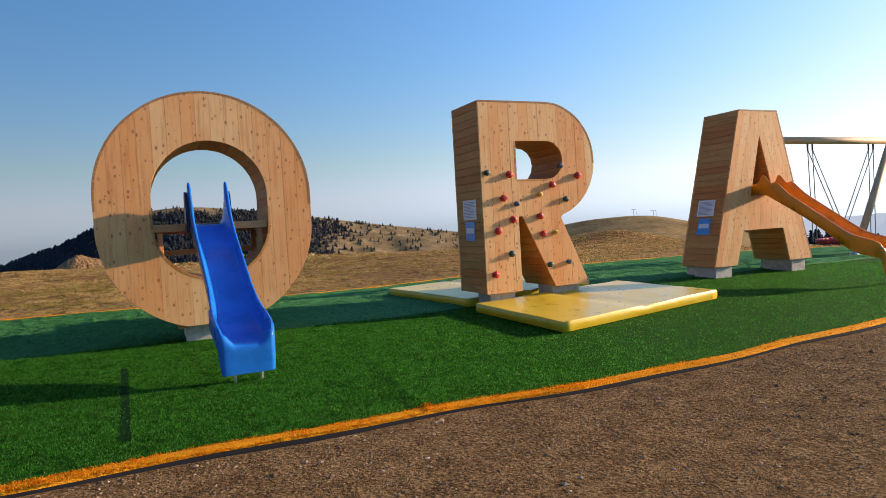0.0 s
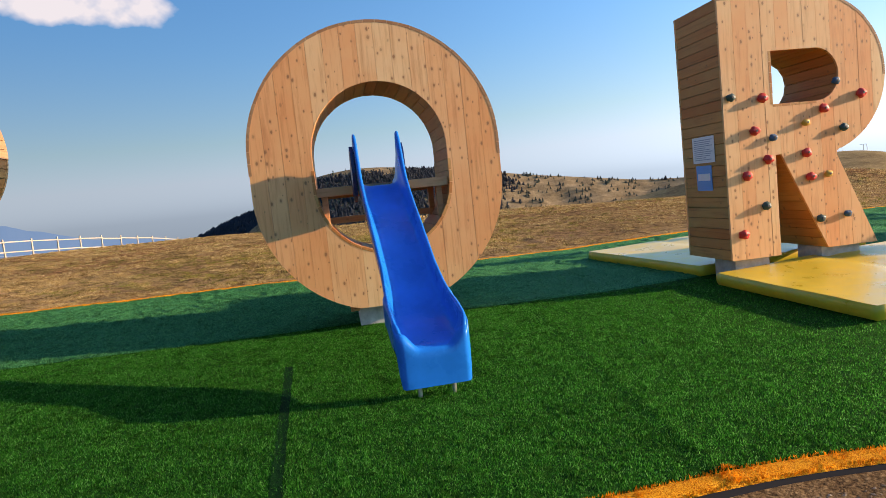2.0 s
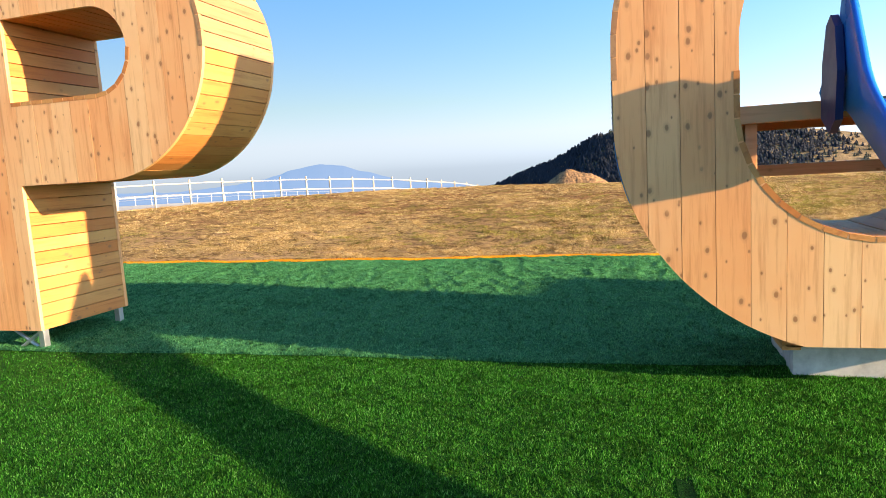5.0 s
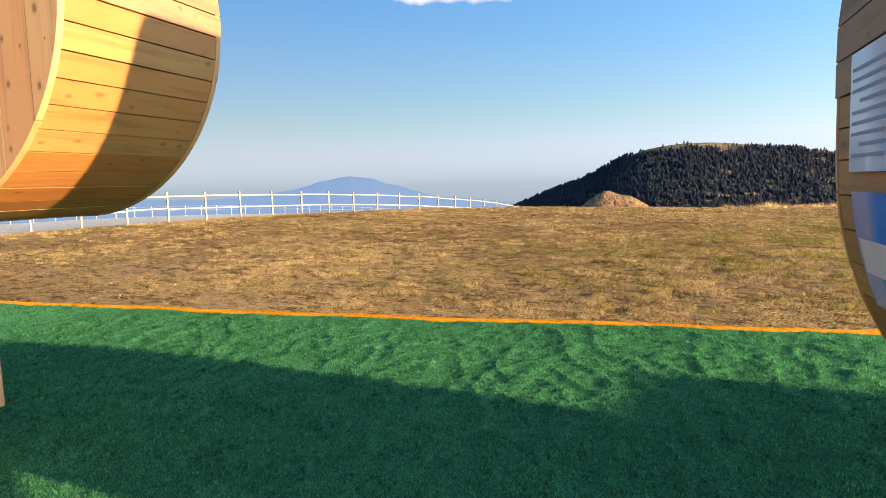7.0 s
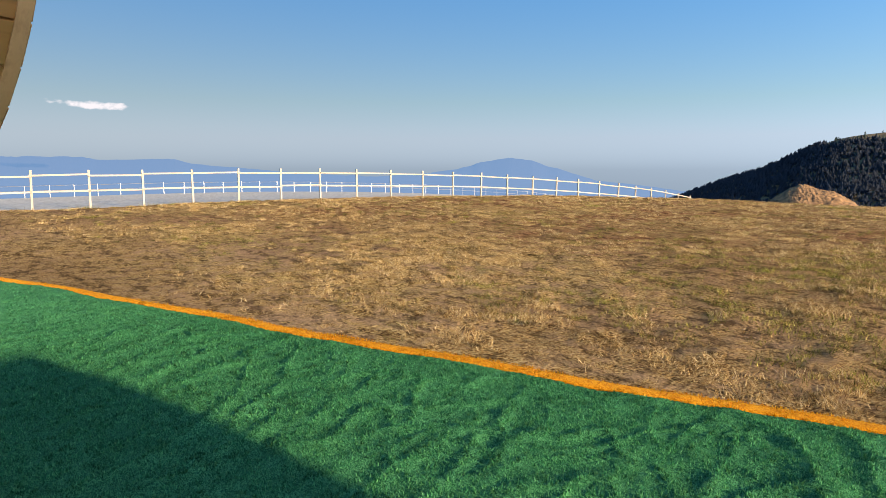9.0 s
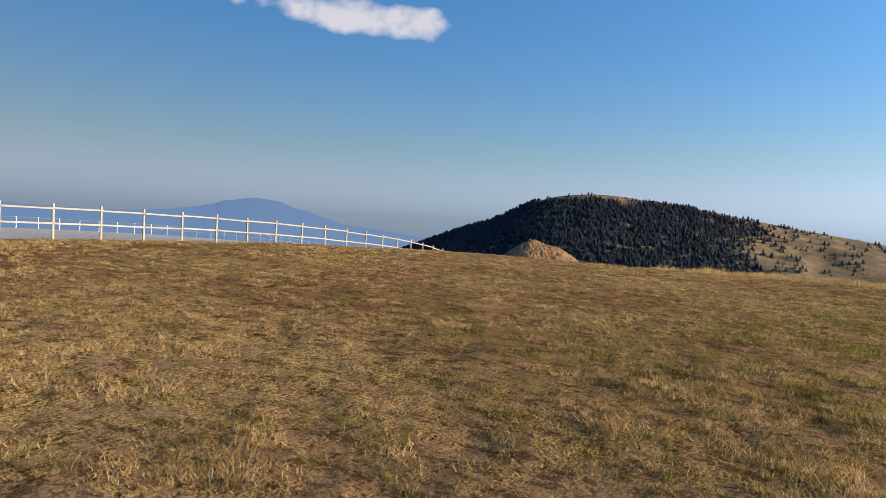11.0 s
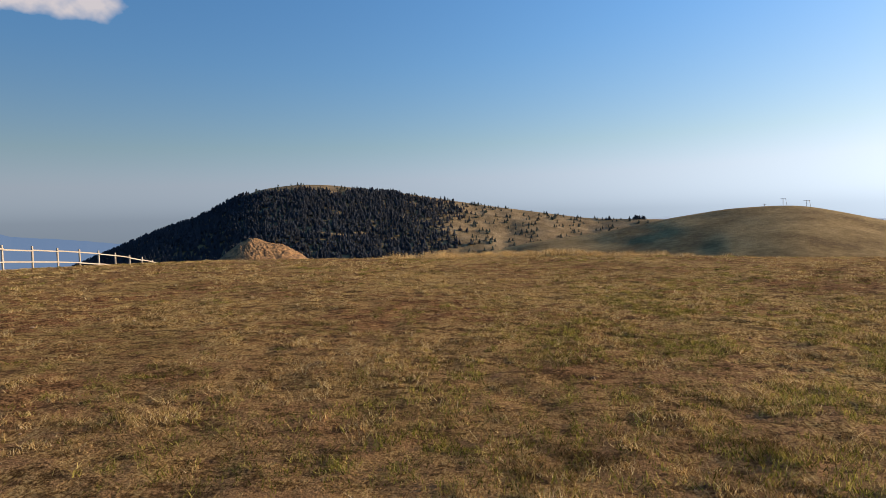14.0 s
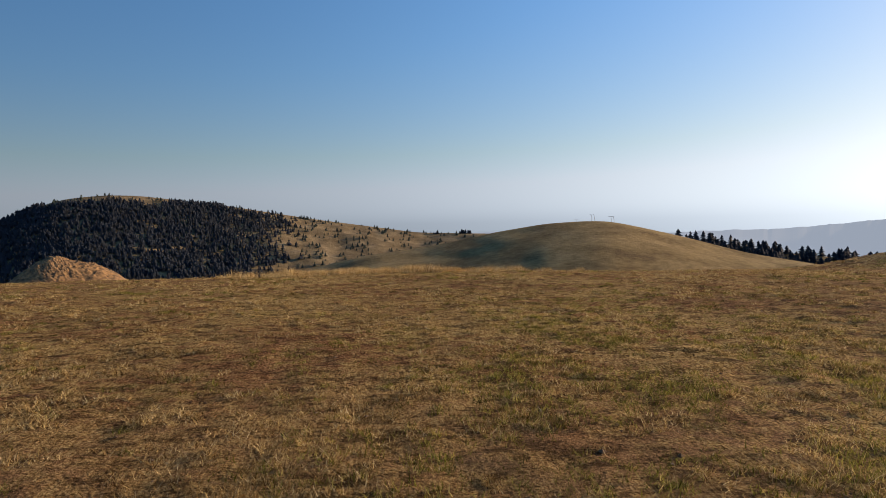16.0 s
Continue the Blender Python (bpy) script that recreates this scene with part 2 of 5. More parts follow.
def ground_mat():
    """Bare brown grit before the turf; behind it tan, half-dry meadow with bare earth and green patches."""
    m, ns, ln, b = mat("meadow_and_grit", 0.95)
    v = vec(m)
    fine, mid, big = noise_tex(m, v, 45, 6, 0.7), noise_tex(m, v, 5, 5, 0.65), noise_tex(m, v, 0.42, 4, 0.6)
    streak = noise_tex(m, vec(m, (60, 9, 9), turn=-0.5), 1.0, 4)
    straw = ramp(m, calc(m, "ADD", calc(m, "MULTIPLY", fine, 0.6), calc(m, "MULTIPLY", streak, 0.4)), [(0.43, (0.12, 0.062, 0.020)), (0.5, (0.60, 0.37, 0.12)), (0.57, (0.90, 0.68, 0.30))])
    earth = ramp(m, fine, [(0.43, (0.06, 0.024, 0.009)), (0.51, (0.36, 0.150, 0.062)), (0.59, (0.62, 0.35, 0.16))])
    green = ramp(m, fine, [(0.40, (0.09, 0.085, 0.015)), (0.62, (0.42, 0.36, 0.09))])
    bare = ramp(m, calc(m, "ADD", calc(m, "MULTIPLY", mid, 0.55), calc(m, "MULTIPLY", big, 0.45)), [(0.47, (0, 0, 0)), (0.58, (1, 1, 1))])
    lush = ramp(m, noise_tex(m, vec(m, (1, 1, 1), turn=0.7), 0.6, 4), [(0.5, (0, 0, 0)), (0.68, (0.5, 0.5, 0.5))])
    meadow = mix(m, bare, mix(m, lush, straw, green), earth)
    grit = ramp(m, calc(m, "ADD", calc(m, "MULTIPLY", fine, 0.7), calc(m, "MULTIPLY", mid, 0.3)), [(0.39, (0.085, 0.050, 0.025)), (0.51, (0.27, 0.165, 0.078)), (0.63, (0.52, 0.35, 0.18))])
    geo = node(m, "NewGeometry")
    sep = node(m, "SeparateXYZ")
    ln.new(geo.outputs["Position"], sep.inputs[0])
    across = calc(m, "ADD", calc(m, "MULTIPLY", sep.outputs[0], -math.sin(radians(24))), calc(m, "MULTIPLY", sep.outputs[1], math.cos(radians(24))))
    side = calc(m, "GREATER_THAN", across, 7.0)
    strip = node(m, "MapRange")
    for key, value in (("From Min", 14.0), ("From Max", 24.0), ("To Min", 1.0), ("To Max", 0.0)):
        strip.inputs[key].default_value = value
    ln.new(calc(m, "ADD", across, calc(m, "MULTIPLY", big, 6.0)), strip.inputs["Value"])
    meadow = mix(m, calc(m, "MULTIPLY", strip.outputs[0], 0.75), meadow, mix(m, bare, straw, (0.80, 0.58, 0.32)))
    lumps = noise_tex(m, v, 24, 4, 0.65)
    tuft = noise_tex(m, vec(m, (1.6, 4.0, 1), turn=-0.2), 1.3, 5, 0.65)
    hummock = noise_tex(m, vec(m, (1.0, 1.5, 1), turn=-0.2), 5.5, 4, 0.7)
    # shade among the grass clumps, painted into the meadow colour as dark mottling
    shade = ramp(m, calc(m, "ADD", calc(m, "MULTIPLY", lumps, 0.25), calc(m, "ADD", calc(m, "MULTIPLY", tuft, 0.3), calc(m, "MULTIPLY", hummock, 0.45))), [(0.44, (0.24, 0.22, 0.20)), (0.50, (0.85, 0.85, 0.85)), (0.58, (1, 1, 1))])
    patch = noise_tex(m, vec(m, (1.0, 1.0, 1.0), turn=0.4), 0.16, 3, 0.55)
    meadow = mix(m, ramp(m, patch, [(0.42, (0, 0, 0)), (0.62, (0.6, 0.6, 0.6))]), meadow, mix(m, fine, (0.16, 0.075, 0.032), (0.55, 0.34, 0.15)))
    meadow = mix(m, 0.85, meadow, shade, "MULTIPLY")
    ln.new(mix(m, side, grit, meadow), b.inputs["Base Color"])
    b.inputs["Specular IOR Level"].default_value = 0.04
    relief(m, b, calc(m, "ADD", calc(m, "ADD", fine, calc(m, "MULTIPLY", mid, 2.0)), calc(m, "MULTIPLY", lumps, 1.8)), 1.0, 0.10)
    return m


ground_m = ground_mat()
rubble_m = plain("ochre_rubble", (0.27, 0.15, 0.06), 0.95, grain=0.42, scale=7.0, bump=0.8)


def hill_mat(name, dark, light, dry):
    m, ns, ln, b = mat(name, 1.0)
    v = vec(m)
    a, c, d = noise_tex(m, v, 0.035, 5, 0.65), noise_tex(m, vec(m, (1, 1, 3)), 0.3, 5, 0.7), noise_tex(m, v, 1.4, 3, 0.7)
    col = ramp(m, calc(m, "ADD", calc(m, "MULTIPLY", a, 0.5), calc(m, "ADD", calc(m, "MULTIPLY", c, 0.3), calc(m, "MULTIPLY", d, 0.2))), [(0.40, dark), (0.52, light), (0.62, dry)])
    ln.new(col, b.inputs["Base Color"])
    b.inputs["Specular IOR Level"].default_value = 0.1
    relief(m, b, calc(m, "ADD", c, d), 0.8, 0.6)
    return m


far_grass_m = hill_mat("dry_hill_grass", (0.12, 0.085, 0.042), (0.23, 0.165, 0.085), (0.35, 0.26, 0.14))
far_grass2_m = hill_mat("brown_hill_grass", (0.13, 0.085, 0.035), (0.26, 0.18, 0.075), (0.38, 0.27, 0.12))
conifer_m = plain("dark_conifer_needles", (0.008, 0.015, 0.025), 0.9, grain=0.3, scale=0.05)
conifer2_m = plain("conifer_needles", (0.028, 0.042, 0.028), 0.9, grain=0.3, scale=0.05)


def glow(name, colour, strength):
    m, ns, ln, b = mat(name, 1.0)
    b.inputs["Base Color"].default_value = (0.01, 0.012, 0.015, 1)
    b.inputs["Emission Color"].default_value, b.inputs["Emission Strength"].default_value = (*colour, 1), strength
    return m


# haze and daylight on the far ranges are put into a glowing colour
range_m = glow("far_blue_haze_glow", (0.105, 0.22, 0.40), 0.62)
range2_m = glow("far_pale_haze_glow", (0.37, 0.50, 0.65), 0.62)


# ---- helpers of this place ----
ROW = radians(24)                       # the row of letters runs along this direction
CU, SU = math.cos(ROW), math.sin(ROW)


def uv(u, v, z=0.0):
    return Vector((CU * u - SU * v, SU * u + CU * v, z))


def smooth(a, b, x):
    t = np.clip((x - a) / (b - a), 0, 1)
    return t * t * (3 - 2 * t)


def fall(d, k, top):
    """Rounded edge: a parabola that runs on with the steepness top."""
    d = np.maximum(d, 0)
    c = top / (2 * k)
    return np.where(d < c, k * d * d, k * c * c + top * (d - c))


def ground_z(x, y):
    x, y = np.asarray(x, float), np.asarray(y, float)
    xc, yc = np.clip(x, -70, 40), np.clip(y, -40, 70)
    z = -0.014 - 0.0212 * xc + 0.0172 * yc
    u, v = CU * x + SU * y, -SU * x + CU * y
    z = z + 0.13 * smooth(3, 9, u) * smooth(-60, 0, v) * (1 - smooth(14, 30, u))
    drop = fall(-0.25 * x + 0.97 * y - 19.5, 0.0020, 0.2) + fall(0.6 * x + 0.8 * y - 17, 0.002, 0.2) + fall(-0.95 * x - 20, 0.007, 0.2)
    z = z + 0.9 * np.exp(-(((x - 8.5) / 3.5) ** 2 + ((y - 32.0) / 3.0) ** 2))
    return np.maximum(z - drop, -260.0)


def clods(x, y):
    """Trampled tussocks and hoof marks of the meadow."""
    edge = min(1.0, max(0.0, (-SU * x + CU * y - 13.0 - 0.05 * (CU * x + SU * y)) / 0.8))
    if edge <= 0:
        return 0.0
    a = noise.noise((x * 2.1, y * 2.1, 3)) + 0.6 * noise.noise((x * 4.7, y * 4.7, 7))
    b = noise.noise((x * 11.0, y * 11.0, 11))
    return edge * (0.030 * a + 0.014 * max(b, -0.2) + 0.05 * noise.noise((x * 0.23, y * 0.23, 3)))


def gz(x, y):
    return float(ground_z(x, y))


def mesh(name, verts, faces, material, flat=False):
    me = bpy.data.meshes.new(name)
    me.from_pydata([tuple(p) for p in verts], [], [tuple(f) for f in faces])
    me.materials.append(material)
    if not flat:
        me.polygons.foreach_set("use_smooth", [True] * len(me.polygons))
    me.update()
    return me


def put(ob, parent):
    ob.parent = parent
    return ob


def part(name, bm, material, parent=None, label="", shade=False):
    me = bpy.data.meshes.new(name)
    bmesh.ops.recalc_face_normals(bm, faces=bm.faces[:])
    bm.to_mesh(me)
    bm.free()
    me.materials.append(material)
    if shade:
        me.polygons.foreach_set("use_smooth", [True] * len(me.polygons))
    ob = new(name, me)
    ob.parent = parent
    if label:
        ob["label"] = label
    return ob


def box(a, b, bevel=0.0, bm=None):
    bm = bm or bmesh.new()
    m = Matrix.Translation([(p + q) / 2 for p, q in zip(a, b)]) @ Matrix.Diagonal([abs(q - p) for p, q in zip(a, b)] + [1])
    r = bmesh.ops.create_cube(bm, size=1, matrix=m)
    if bevel:
        es = list({e for v in r["verts"] for e in v.link_edges})
        bmesh.ops.bevel(bm, geom=es, offset=bevel, segments=2, affect="EDGES", profile=0.6)
    return bm


def rod(p, q, r, r2=None, n=10, bm=None):
    bm = bm or bmesh.new()
    p, q = Vector(p), Vector(q)
    d = q - p
    m = Matrix.Translation((p + q) / 2) @ d.to_track_quat("Z", "Y").to_matrix().to_4x4()
    bmesh.ops.create_cone(bm, cap_ends=True, segments=n, radius1=r, radius2=r if r2 is None else r2, depth=d.length, matrix=m)
    return bm


def empty(name, m, label, category, group=""):
    e = new(name)
    e.empty_display_size = 0.2
    e.matrix_world = m
    return tagged(e, label, category, group)

# ---- ground ----
def ground_sheet():
    radii = [0.0] + list(np.concatenate([np.linspace(0.4, 8, 60), np.linspace(8.1, 26, 180), np.linspace(26.5, 70, 90), np.geomspace(72, 4700, 56)]))
    seg = 640
    cx, cy = -6.5, 8.5
    verts, faces = [(cx, cy, gz(cx, cy))], []
    for r in radii[1:]:
        a = np.linspace(0, 2 * math.pi, seg, endpoint=False)
        xs, ys = cx + r * np.cos(a), cy + r * np.sin(a)
        zs = ground_z(xs, ys)
        for x, y, z in zip(xs, ys, zs):
            verts.append((x, y, z + (clods(x, y) if r < 70 else 0.0)))
    for k in range(seg):
        faces.append((0, 1 + k, 1 + (k + 1) % seg))
    for i in range(len(radii) - 2):
        for k in range(seg):
            a, b = 1 + i * seg + k, 1 + i * seg + (k + 1) % seg
            faces.append((a, a + seg, b + seg, b))
    return tagged(new("ground", mesh("ground", verts, faces, ground_m)), "trampled brown grit and half-dry tan meadow", "ground", kind="structure")


ground_sheet()


def near_edge(u):
    return 4.42 + 0.02 * u + 0.03 * math.sin(u * 1.1) + 0.02 * math.sin(u * 3.3 + 1)


def far_edge(u):
    return 12.82 + 0.05 * u + 0.03 * math.sin(u * 0.8 + 2) + 0.02 * math.sin(u * 2.7)


def seam(u):
    return 8.86 + 0.045 * u + 0.02 * math.sin(u * 1.7)


def wrinkle(u, v):
    """Folds of the loosely laid turf: long narrow ridges, strongest behind the letters."""
    bend = 0.5 * noise.noise((u * 0.7, v * 0.7, 2.0))
    w = noise.noise((u * 1.5 + v * 0.5 + bend, v * 1.5 - u * 1.2, 5.0))
    w2 = noise.noise((u * 3.4 + v * 1.2 + bend, v * 1.3 - u * 0.6, 9.0))
    w3 = noise.noise((u * 5.5 - v * 1.0, v * 2.4 + u * 1.0 + bend, 14.0))
    fold = 0.8 * max(0.0, 1 - abs(w) * 9) ** 2 + 0.9 * max(0.0, 1 - abs(w2) * 6) ** 2 + 0.5 * max(0.0, 1 - abs(w3) * 4) ** 2
    fade = (min(1.0, max(0.0, (v - 8.6) / 0.8)) * 0.85 + 0.15) * min(1.0, max(0.0, (far_edge(u) - v) / 0.5))
    crease = 0.018 * math.exp(-((u - 1.95 - 0.09 * (v - 6)) / 0.05) ** 2) * (v < 8.5) + 0.016 * math.exp(-((v - 7.58) / 0.03) ** 2) * (-0.5 < u < 2.2)
    # low ridge along the strip where a shadow is painted on the turf
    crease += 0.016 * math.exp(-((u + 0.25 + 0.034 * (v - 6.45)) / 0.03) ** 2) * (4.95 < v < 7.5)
    return crease + 0.022 * fold * fade + 0.012 * noise.noise((u * 1.5, v * 1.5, 0)) + 0.006 * noise.noise((u * 5, v * 5, 1))


def sheet(name, lo, hi, u0, u1, nu, nv, material, lift, label, category, ripple=1.0):
    verts, faces = [], []
    for i in range(nu + 1):
        u = u0 + (u1 - u0) * i / nu
        a, b = lo(u), hi(u)
        for j in range(nv + 1):
            v = a + (b - a) * j / nv
            p = uv(u, v)
            edge = j in (0, nv)
            verts.append((p.x, p.y, gz(p.x, p.y) + (0.0 if edge else lift + ripple * wrinkle(u, v))))
    for i in range(nu):
        for j in range(nv):
            k = i * (nv + 1) + j
            faces.append((k, k + nv + 1, k + nv + 2, k + 1))
    return tagged(new(name, mesh(name, verts, faces, material)), label, category, kind="structure")


sheet("turf_front", lambda u: near_edge(u) + 0.13, lambda u: seam(u) + 0.1, -16, 22, 760, 110, turf_front_m, 0.028, "green artificial turf with seams, before the letters", "artificial turf", 0.45)
sheet("turf_rear", seam, lambda u: far_edge(u) - 0.11, -16, 22, 900, 100, turf_rear_m, 0.042, "wrinkled blue-green artificial turf behind the letters", "artificial turf")
sheet("turf_border_front", near_edge, lambda u: near_edge(u) + 0.155, -16, 22, 700, 5, turf_orange_m, 0.036, "orange artificial turf border strip along the grit", "turf border", 0.15)
sheet("turf_border_rear", lambda u: far_edge(u) - 0.17, far_edge, -16, 22, 700, 5, turf_orange_m, 0.048, "orange artificial turf border strip along the meadow", "turf border", 0.15)
sheet("turf_underlay_front", lambda u: near_edge(u) - 0.035 - 0.02 * math.sin(u * 2.1), lambda u: near_edge(u) + 0.05, -16, 22, 500, 3, membrane, 0.014, "black weed membrane showing under the turf edge", "membrane", 0)
sheet("turf_underlay_rear", lambda u: far_edge(u) - 0.05, lambda u: far_edge(u) + 0.03 + 0.02 * math.sin(u * 2.6), -16, 22, 500, 3, membrane, 0.014, "black weed membrane showing under the turf edge", "membrane", 0)


# ---- letters ----
def arc(cx, cz, r, a0, a1, n=28):
    return [(cx + r * math.cos(radians(a0 + (a1 - a0) * i / n)), cz + r * math.sin(radians(a0 + (a1 - a0) * i / n))) for i in range(n + 1)]


def line(*pts):
    return list(pts)


def outline(sections):
    loop = []
    for pts, *_ in sections:
        loop += [p for p in pts[:-1]]
    return loop


def filled(loops):
    bm = bmesh.new()
    edges = []
    for loop in loops:
        vs = [bm.verts.new((u, 0, z)) for u, z in loop]
        edges += [bm.edges.new((vs[i], vs[(i + 1) % len(vs)])) for i in range(len(vs))]
    bmesh.ops.triangle_fill(bm, edges=edges, use_beauty=True, use_dissolve=False, normal=(0, -1, 0))
    return bm


def islands(bm):
    left = set(bm.faces)
    while left:
        seed = left.pop()
        group, todo = [seed], [seed]
        while todo:
            for e in todo.pop().edges:
                for f in e.link_faces:
                    if f in left:
                        left.remove(f)
                        group.append(f)
                        todo.append(f)
        yield group


def slab(faces, v0, v1, name):
    """A flat piece of the plane, given the depth from v0 to v1."""
    idx, vs, fs = {}, [], []
    for f in faces:
        for w in f.verts:
            if w not in idx:
                idx[w] = len(idx)
                vs.append(w.co)
    n = len(vs)
    own = set(faces)
    verts = [(c.x, v0, c.z) for c in vs] + [(c.x, v1, c.z) for c in vs]
    for f in faces:
        k = [idx[w] for w in f.verts]
        fs += [tuple(k), tuple(n + i for i in reversed(k))]
        for lp in f.loops:
            if sum(g in own for g in lp.edge.link_faces) == 1:
                a, b = idx[lp.vert], idx[lp.link_loop_next.vert]
                fs.append((b, a, a + n, b + n))
    me = bpy.data.meshes.new(name)
    me.from_pydata(verts, [], fs)
    return me


def resample(pts, n):
    d = [0]
    for a, b in zip(pts, pts[1:]):
        d.append(d[-1] + math.dist(a, b))
    return [(float(np.interp(d[-1] * i / n, d, [p[0] for p in pts])), float(np.interp(d[-1] * i / n, d, [p[1] for p in pts]))) for i in range(n + 1)]


def length(pts):
    return sum(math.dist(a, b) for a, b in zip(pts, pts[1:]))


def letter(name, u0, v0, base, depth, loops, label, board=0.165, across=0.118, regions=None):
    """A big letter: upright boards on the face, boards across the depth along every edge.
    loops: lists of sections (points, proud) that run with the wood on their left."""
    root = empty(name, Matrix.Translation(uv(u0, v0, 0)) @ Matrix.Rotation(ROW, 4, "Z"), label, "letter sculpture", "big wooden letters")
    whole = filled([outline(s) for s in loops])
    for shape, normal in regions or [([outline(s) for s in loops], (1, 0))]:
        field = filled(shape)
        nx, nz = normal
        ds = [w.co.x * nx + w.co.z * nz for w in field.verts]
        lo, hi = min(ds), max(ds)
        n = max(2, round((hi - lo) / board))
        for i in range(n):
            a, b = lo + (hi - lo) * i / n, lo + (hi - lo) * (i + 1) / n
            c = field.copy()
            for d, keep in ((a + 0.0013, "in"), (b - 0.0013, "out")):
                bmesh.ops.bisect_plane(c, geom=c.verts[:] + c.edges[:] + c.faces[:], plane_co=(nx * d, 0, nz * d), plane_no=(nx, 0, nz), clear_inner=keep == "in", clear_outer=keep == "out")
            for group in islands(c):
                if sum(f.calc_area() for f in group) < 0.0015:
                    continue
                me = slab(group, random.uniform(-0.0007, 0.0007), 0.028, "plank")
                me.materials.append(wood_up)
                put(new("plank", me), root)
            c.free()
        field.free()
    me = slab(whole.faces[:], depth - 0.03, depth, "back_panel")
    me.materials.append(wood_up)
    put(new("back_panel", me), root)
    whole.free()
    for loop in loops:
        for pts, proud in loop:
            n = max(1, round(length(pts) / across))
            rs = resample(pts, n)
            for (a, b) in zip(rs, rs[1:]):
                t = Vector((b[0] - a[0], b[1] - a[1]))
                if t.length < 1e-4:
                    continue
                t.normalize()
                out = Vector((t.y, -t.x))
                o0, o1, vf = (-0.026, 0.003, -0.0018) if proud else (-0.027, -0.002, 0.029)
                o1 += random.uniform(-0.0015, 0.0015)
                a2, b2 = Vector(a) + t * 0.003, Vector(b) - t * 0.003
                q = [a2 + out * o0, b2 + out * o0, b2 + out * o1, a2 + out * o1]
                vs = [(p.x, vf, p.y) for p in q] + [(p.x, depth + 0.004, p.y) for p in q]
                me = bpy.data.meshes.new("plank")
                me.from_pydata(vs, [], [(0, 1, 2, 3), (7, 6, 5, 4), (0, 4, 5, 1), (1, 5, 6, 2), (2, 6, 7, 3), (3, 7, 4, 0)])
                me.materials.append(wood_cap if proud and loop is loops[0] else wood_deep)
                put(new("plank", me), root)
    return root


def footing(u0, u1, v0, v1, top, label="pale concrete footing block under a wooden letter"):
    c = uv((u0 + u1) / 2, (v0 + v1) / 2)
    low = min(gz(*uv(u, v)[:2]) for u in (u0, u1) for v in (v0, v1)) - 0.05
    w, d = (u1 - u0) / 2, (v1 - v0) / 2
    ob = part("concrete_footing", box((-w, -d, 0), (w, d, top - low), 0.008), concrete)
    ob.matrix_world = Matrix.Translation((c.x, c.y, low)) @ Matrix.Rotation(ROW, 4, "Z")
    return tagged(ob, label, "footing", "letter footings")


# O: stadium ring on a flat foot
O_U, O_V, BASE = 0.68, 8.56, 0.44
foot_w = 0.44
a_foot = math.degrees(math.asin(min(1, (1.66 - BASE) / 1.265)))
o_outer = [
    (line((-foot_w, BASE), (foot_w, BASE)), False),
    (line((foot_w, BASE), (1.265 * math.cos(radians(-a_foot)), BASE)) + arc(0, 1.66, 1.265, -a_foot, 0), False),
    (line((1.265, 1.66), (1.265, 1.87)), False),
    (line((1.265, 1.87), (1.265, 2.035)) + arc(0, 2.035, 1.265, 0, 180, 60) + line((-1.265, 2.035), (-1.265, 1.87)), True),
    (line((-1.265, 1.87), (-1.265, 1.66)), False),
    (arc(0, 1.66, 1.265, 180, 180 + a_foot) + line((-foot_w, BASE)), False),
]
o_inner = [
    (line((0.715, 1.87), (0.715, 2.02)) + arc(0.035, 2.02, 0.68, 0, 180, 40)[1:] + line((-0.645, 1.87)), False),
    (line((-0.645, 1.87), (-0.645, 1.68)) + arc(0.035, 1.68, 0.68, 180, 360, 40)[1:] + line((0.715, 1.87)), True),
]
# holes run the other way round
o_inner = [(list(reversed(p)), f) for p, f in reversed(o_inner)]
letter_o = letter("letter_o_sculpture", O_U, O_V, BASE, 0.9, [o_outer, o_inner], "big letter O of pale larch boards with a slide through it")
footing(0.33, 1.08, 8.76, 9.32, BASE)


def bowl_letter(name, u0, v0, leg, label):
    s, R, cz = 0.60, 0.88, 2.40
    cu = 2.02 - R if leg else 2.23 - R
    outer = [(line((0, BASE), (s, BASE)), False)]
    if leg:
        outer += [
            (line((s, BASE), (s, 1.56)), False), (line((s, 1.56), (s + 0.07, 1.56)), False), (line((s + 0.07, 1.56), (1.20, BASE + 0.02)), False),
            (line((1.20, BASE + 0.02), (1.83, BASE + 0.02)), False), (line((1.83, BASE + 0.02), (1.36, 1.50)), False),
            (line((1.36, 1.50)) + [p for p in arc(cu, cz, R, -75, -4)], False)]
    else:
        outer += [(line((s, BASE), (s, 1.52)), False), (line((s, 1.52), (cu, 1.52)), False), (arc(cu, cz, R, -90, -4), False)]
    outer += [(arc(cu, cz, R, -4, 90) + line((0, cz + R)), True), (line((0, cz + R), (0, BASE)), False)]
    r, hz = 0.29, 2.40
    hole = [(line((s, hz - r), (s, hz + r)), leg), (line((s, hz + r), (cu, hz + r)), False),
            (list(reversed(arc(cu, hz, r, 0, 90, 12))), False), (list(reversed(arc(cu, hz, r, -90, 0, 12))), not leg), (line((cu, hz - r), (s, hz - r)), True)]
    return letter(name, u0, v0, BASE, 0.88, [outer, hole], label, across=0.118 if leg else 0.1)


R_U, R_V = 4.45, 8.48
letter_r = bowl_letter("letter_r_sculpture", R_U, R_V, True, "big letter R of pale larch boards with climbing holds")
footing(R_U + 0.12, R_U + 0.55, 8.62, 9.02, BASE)
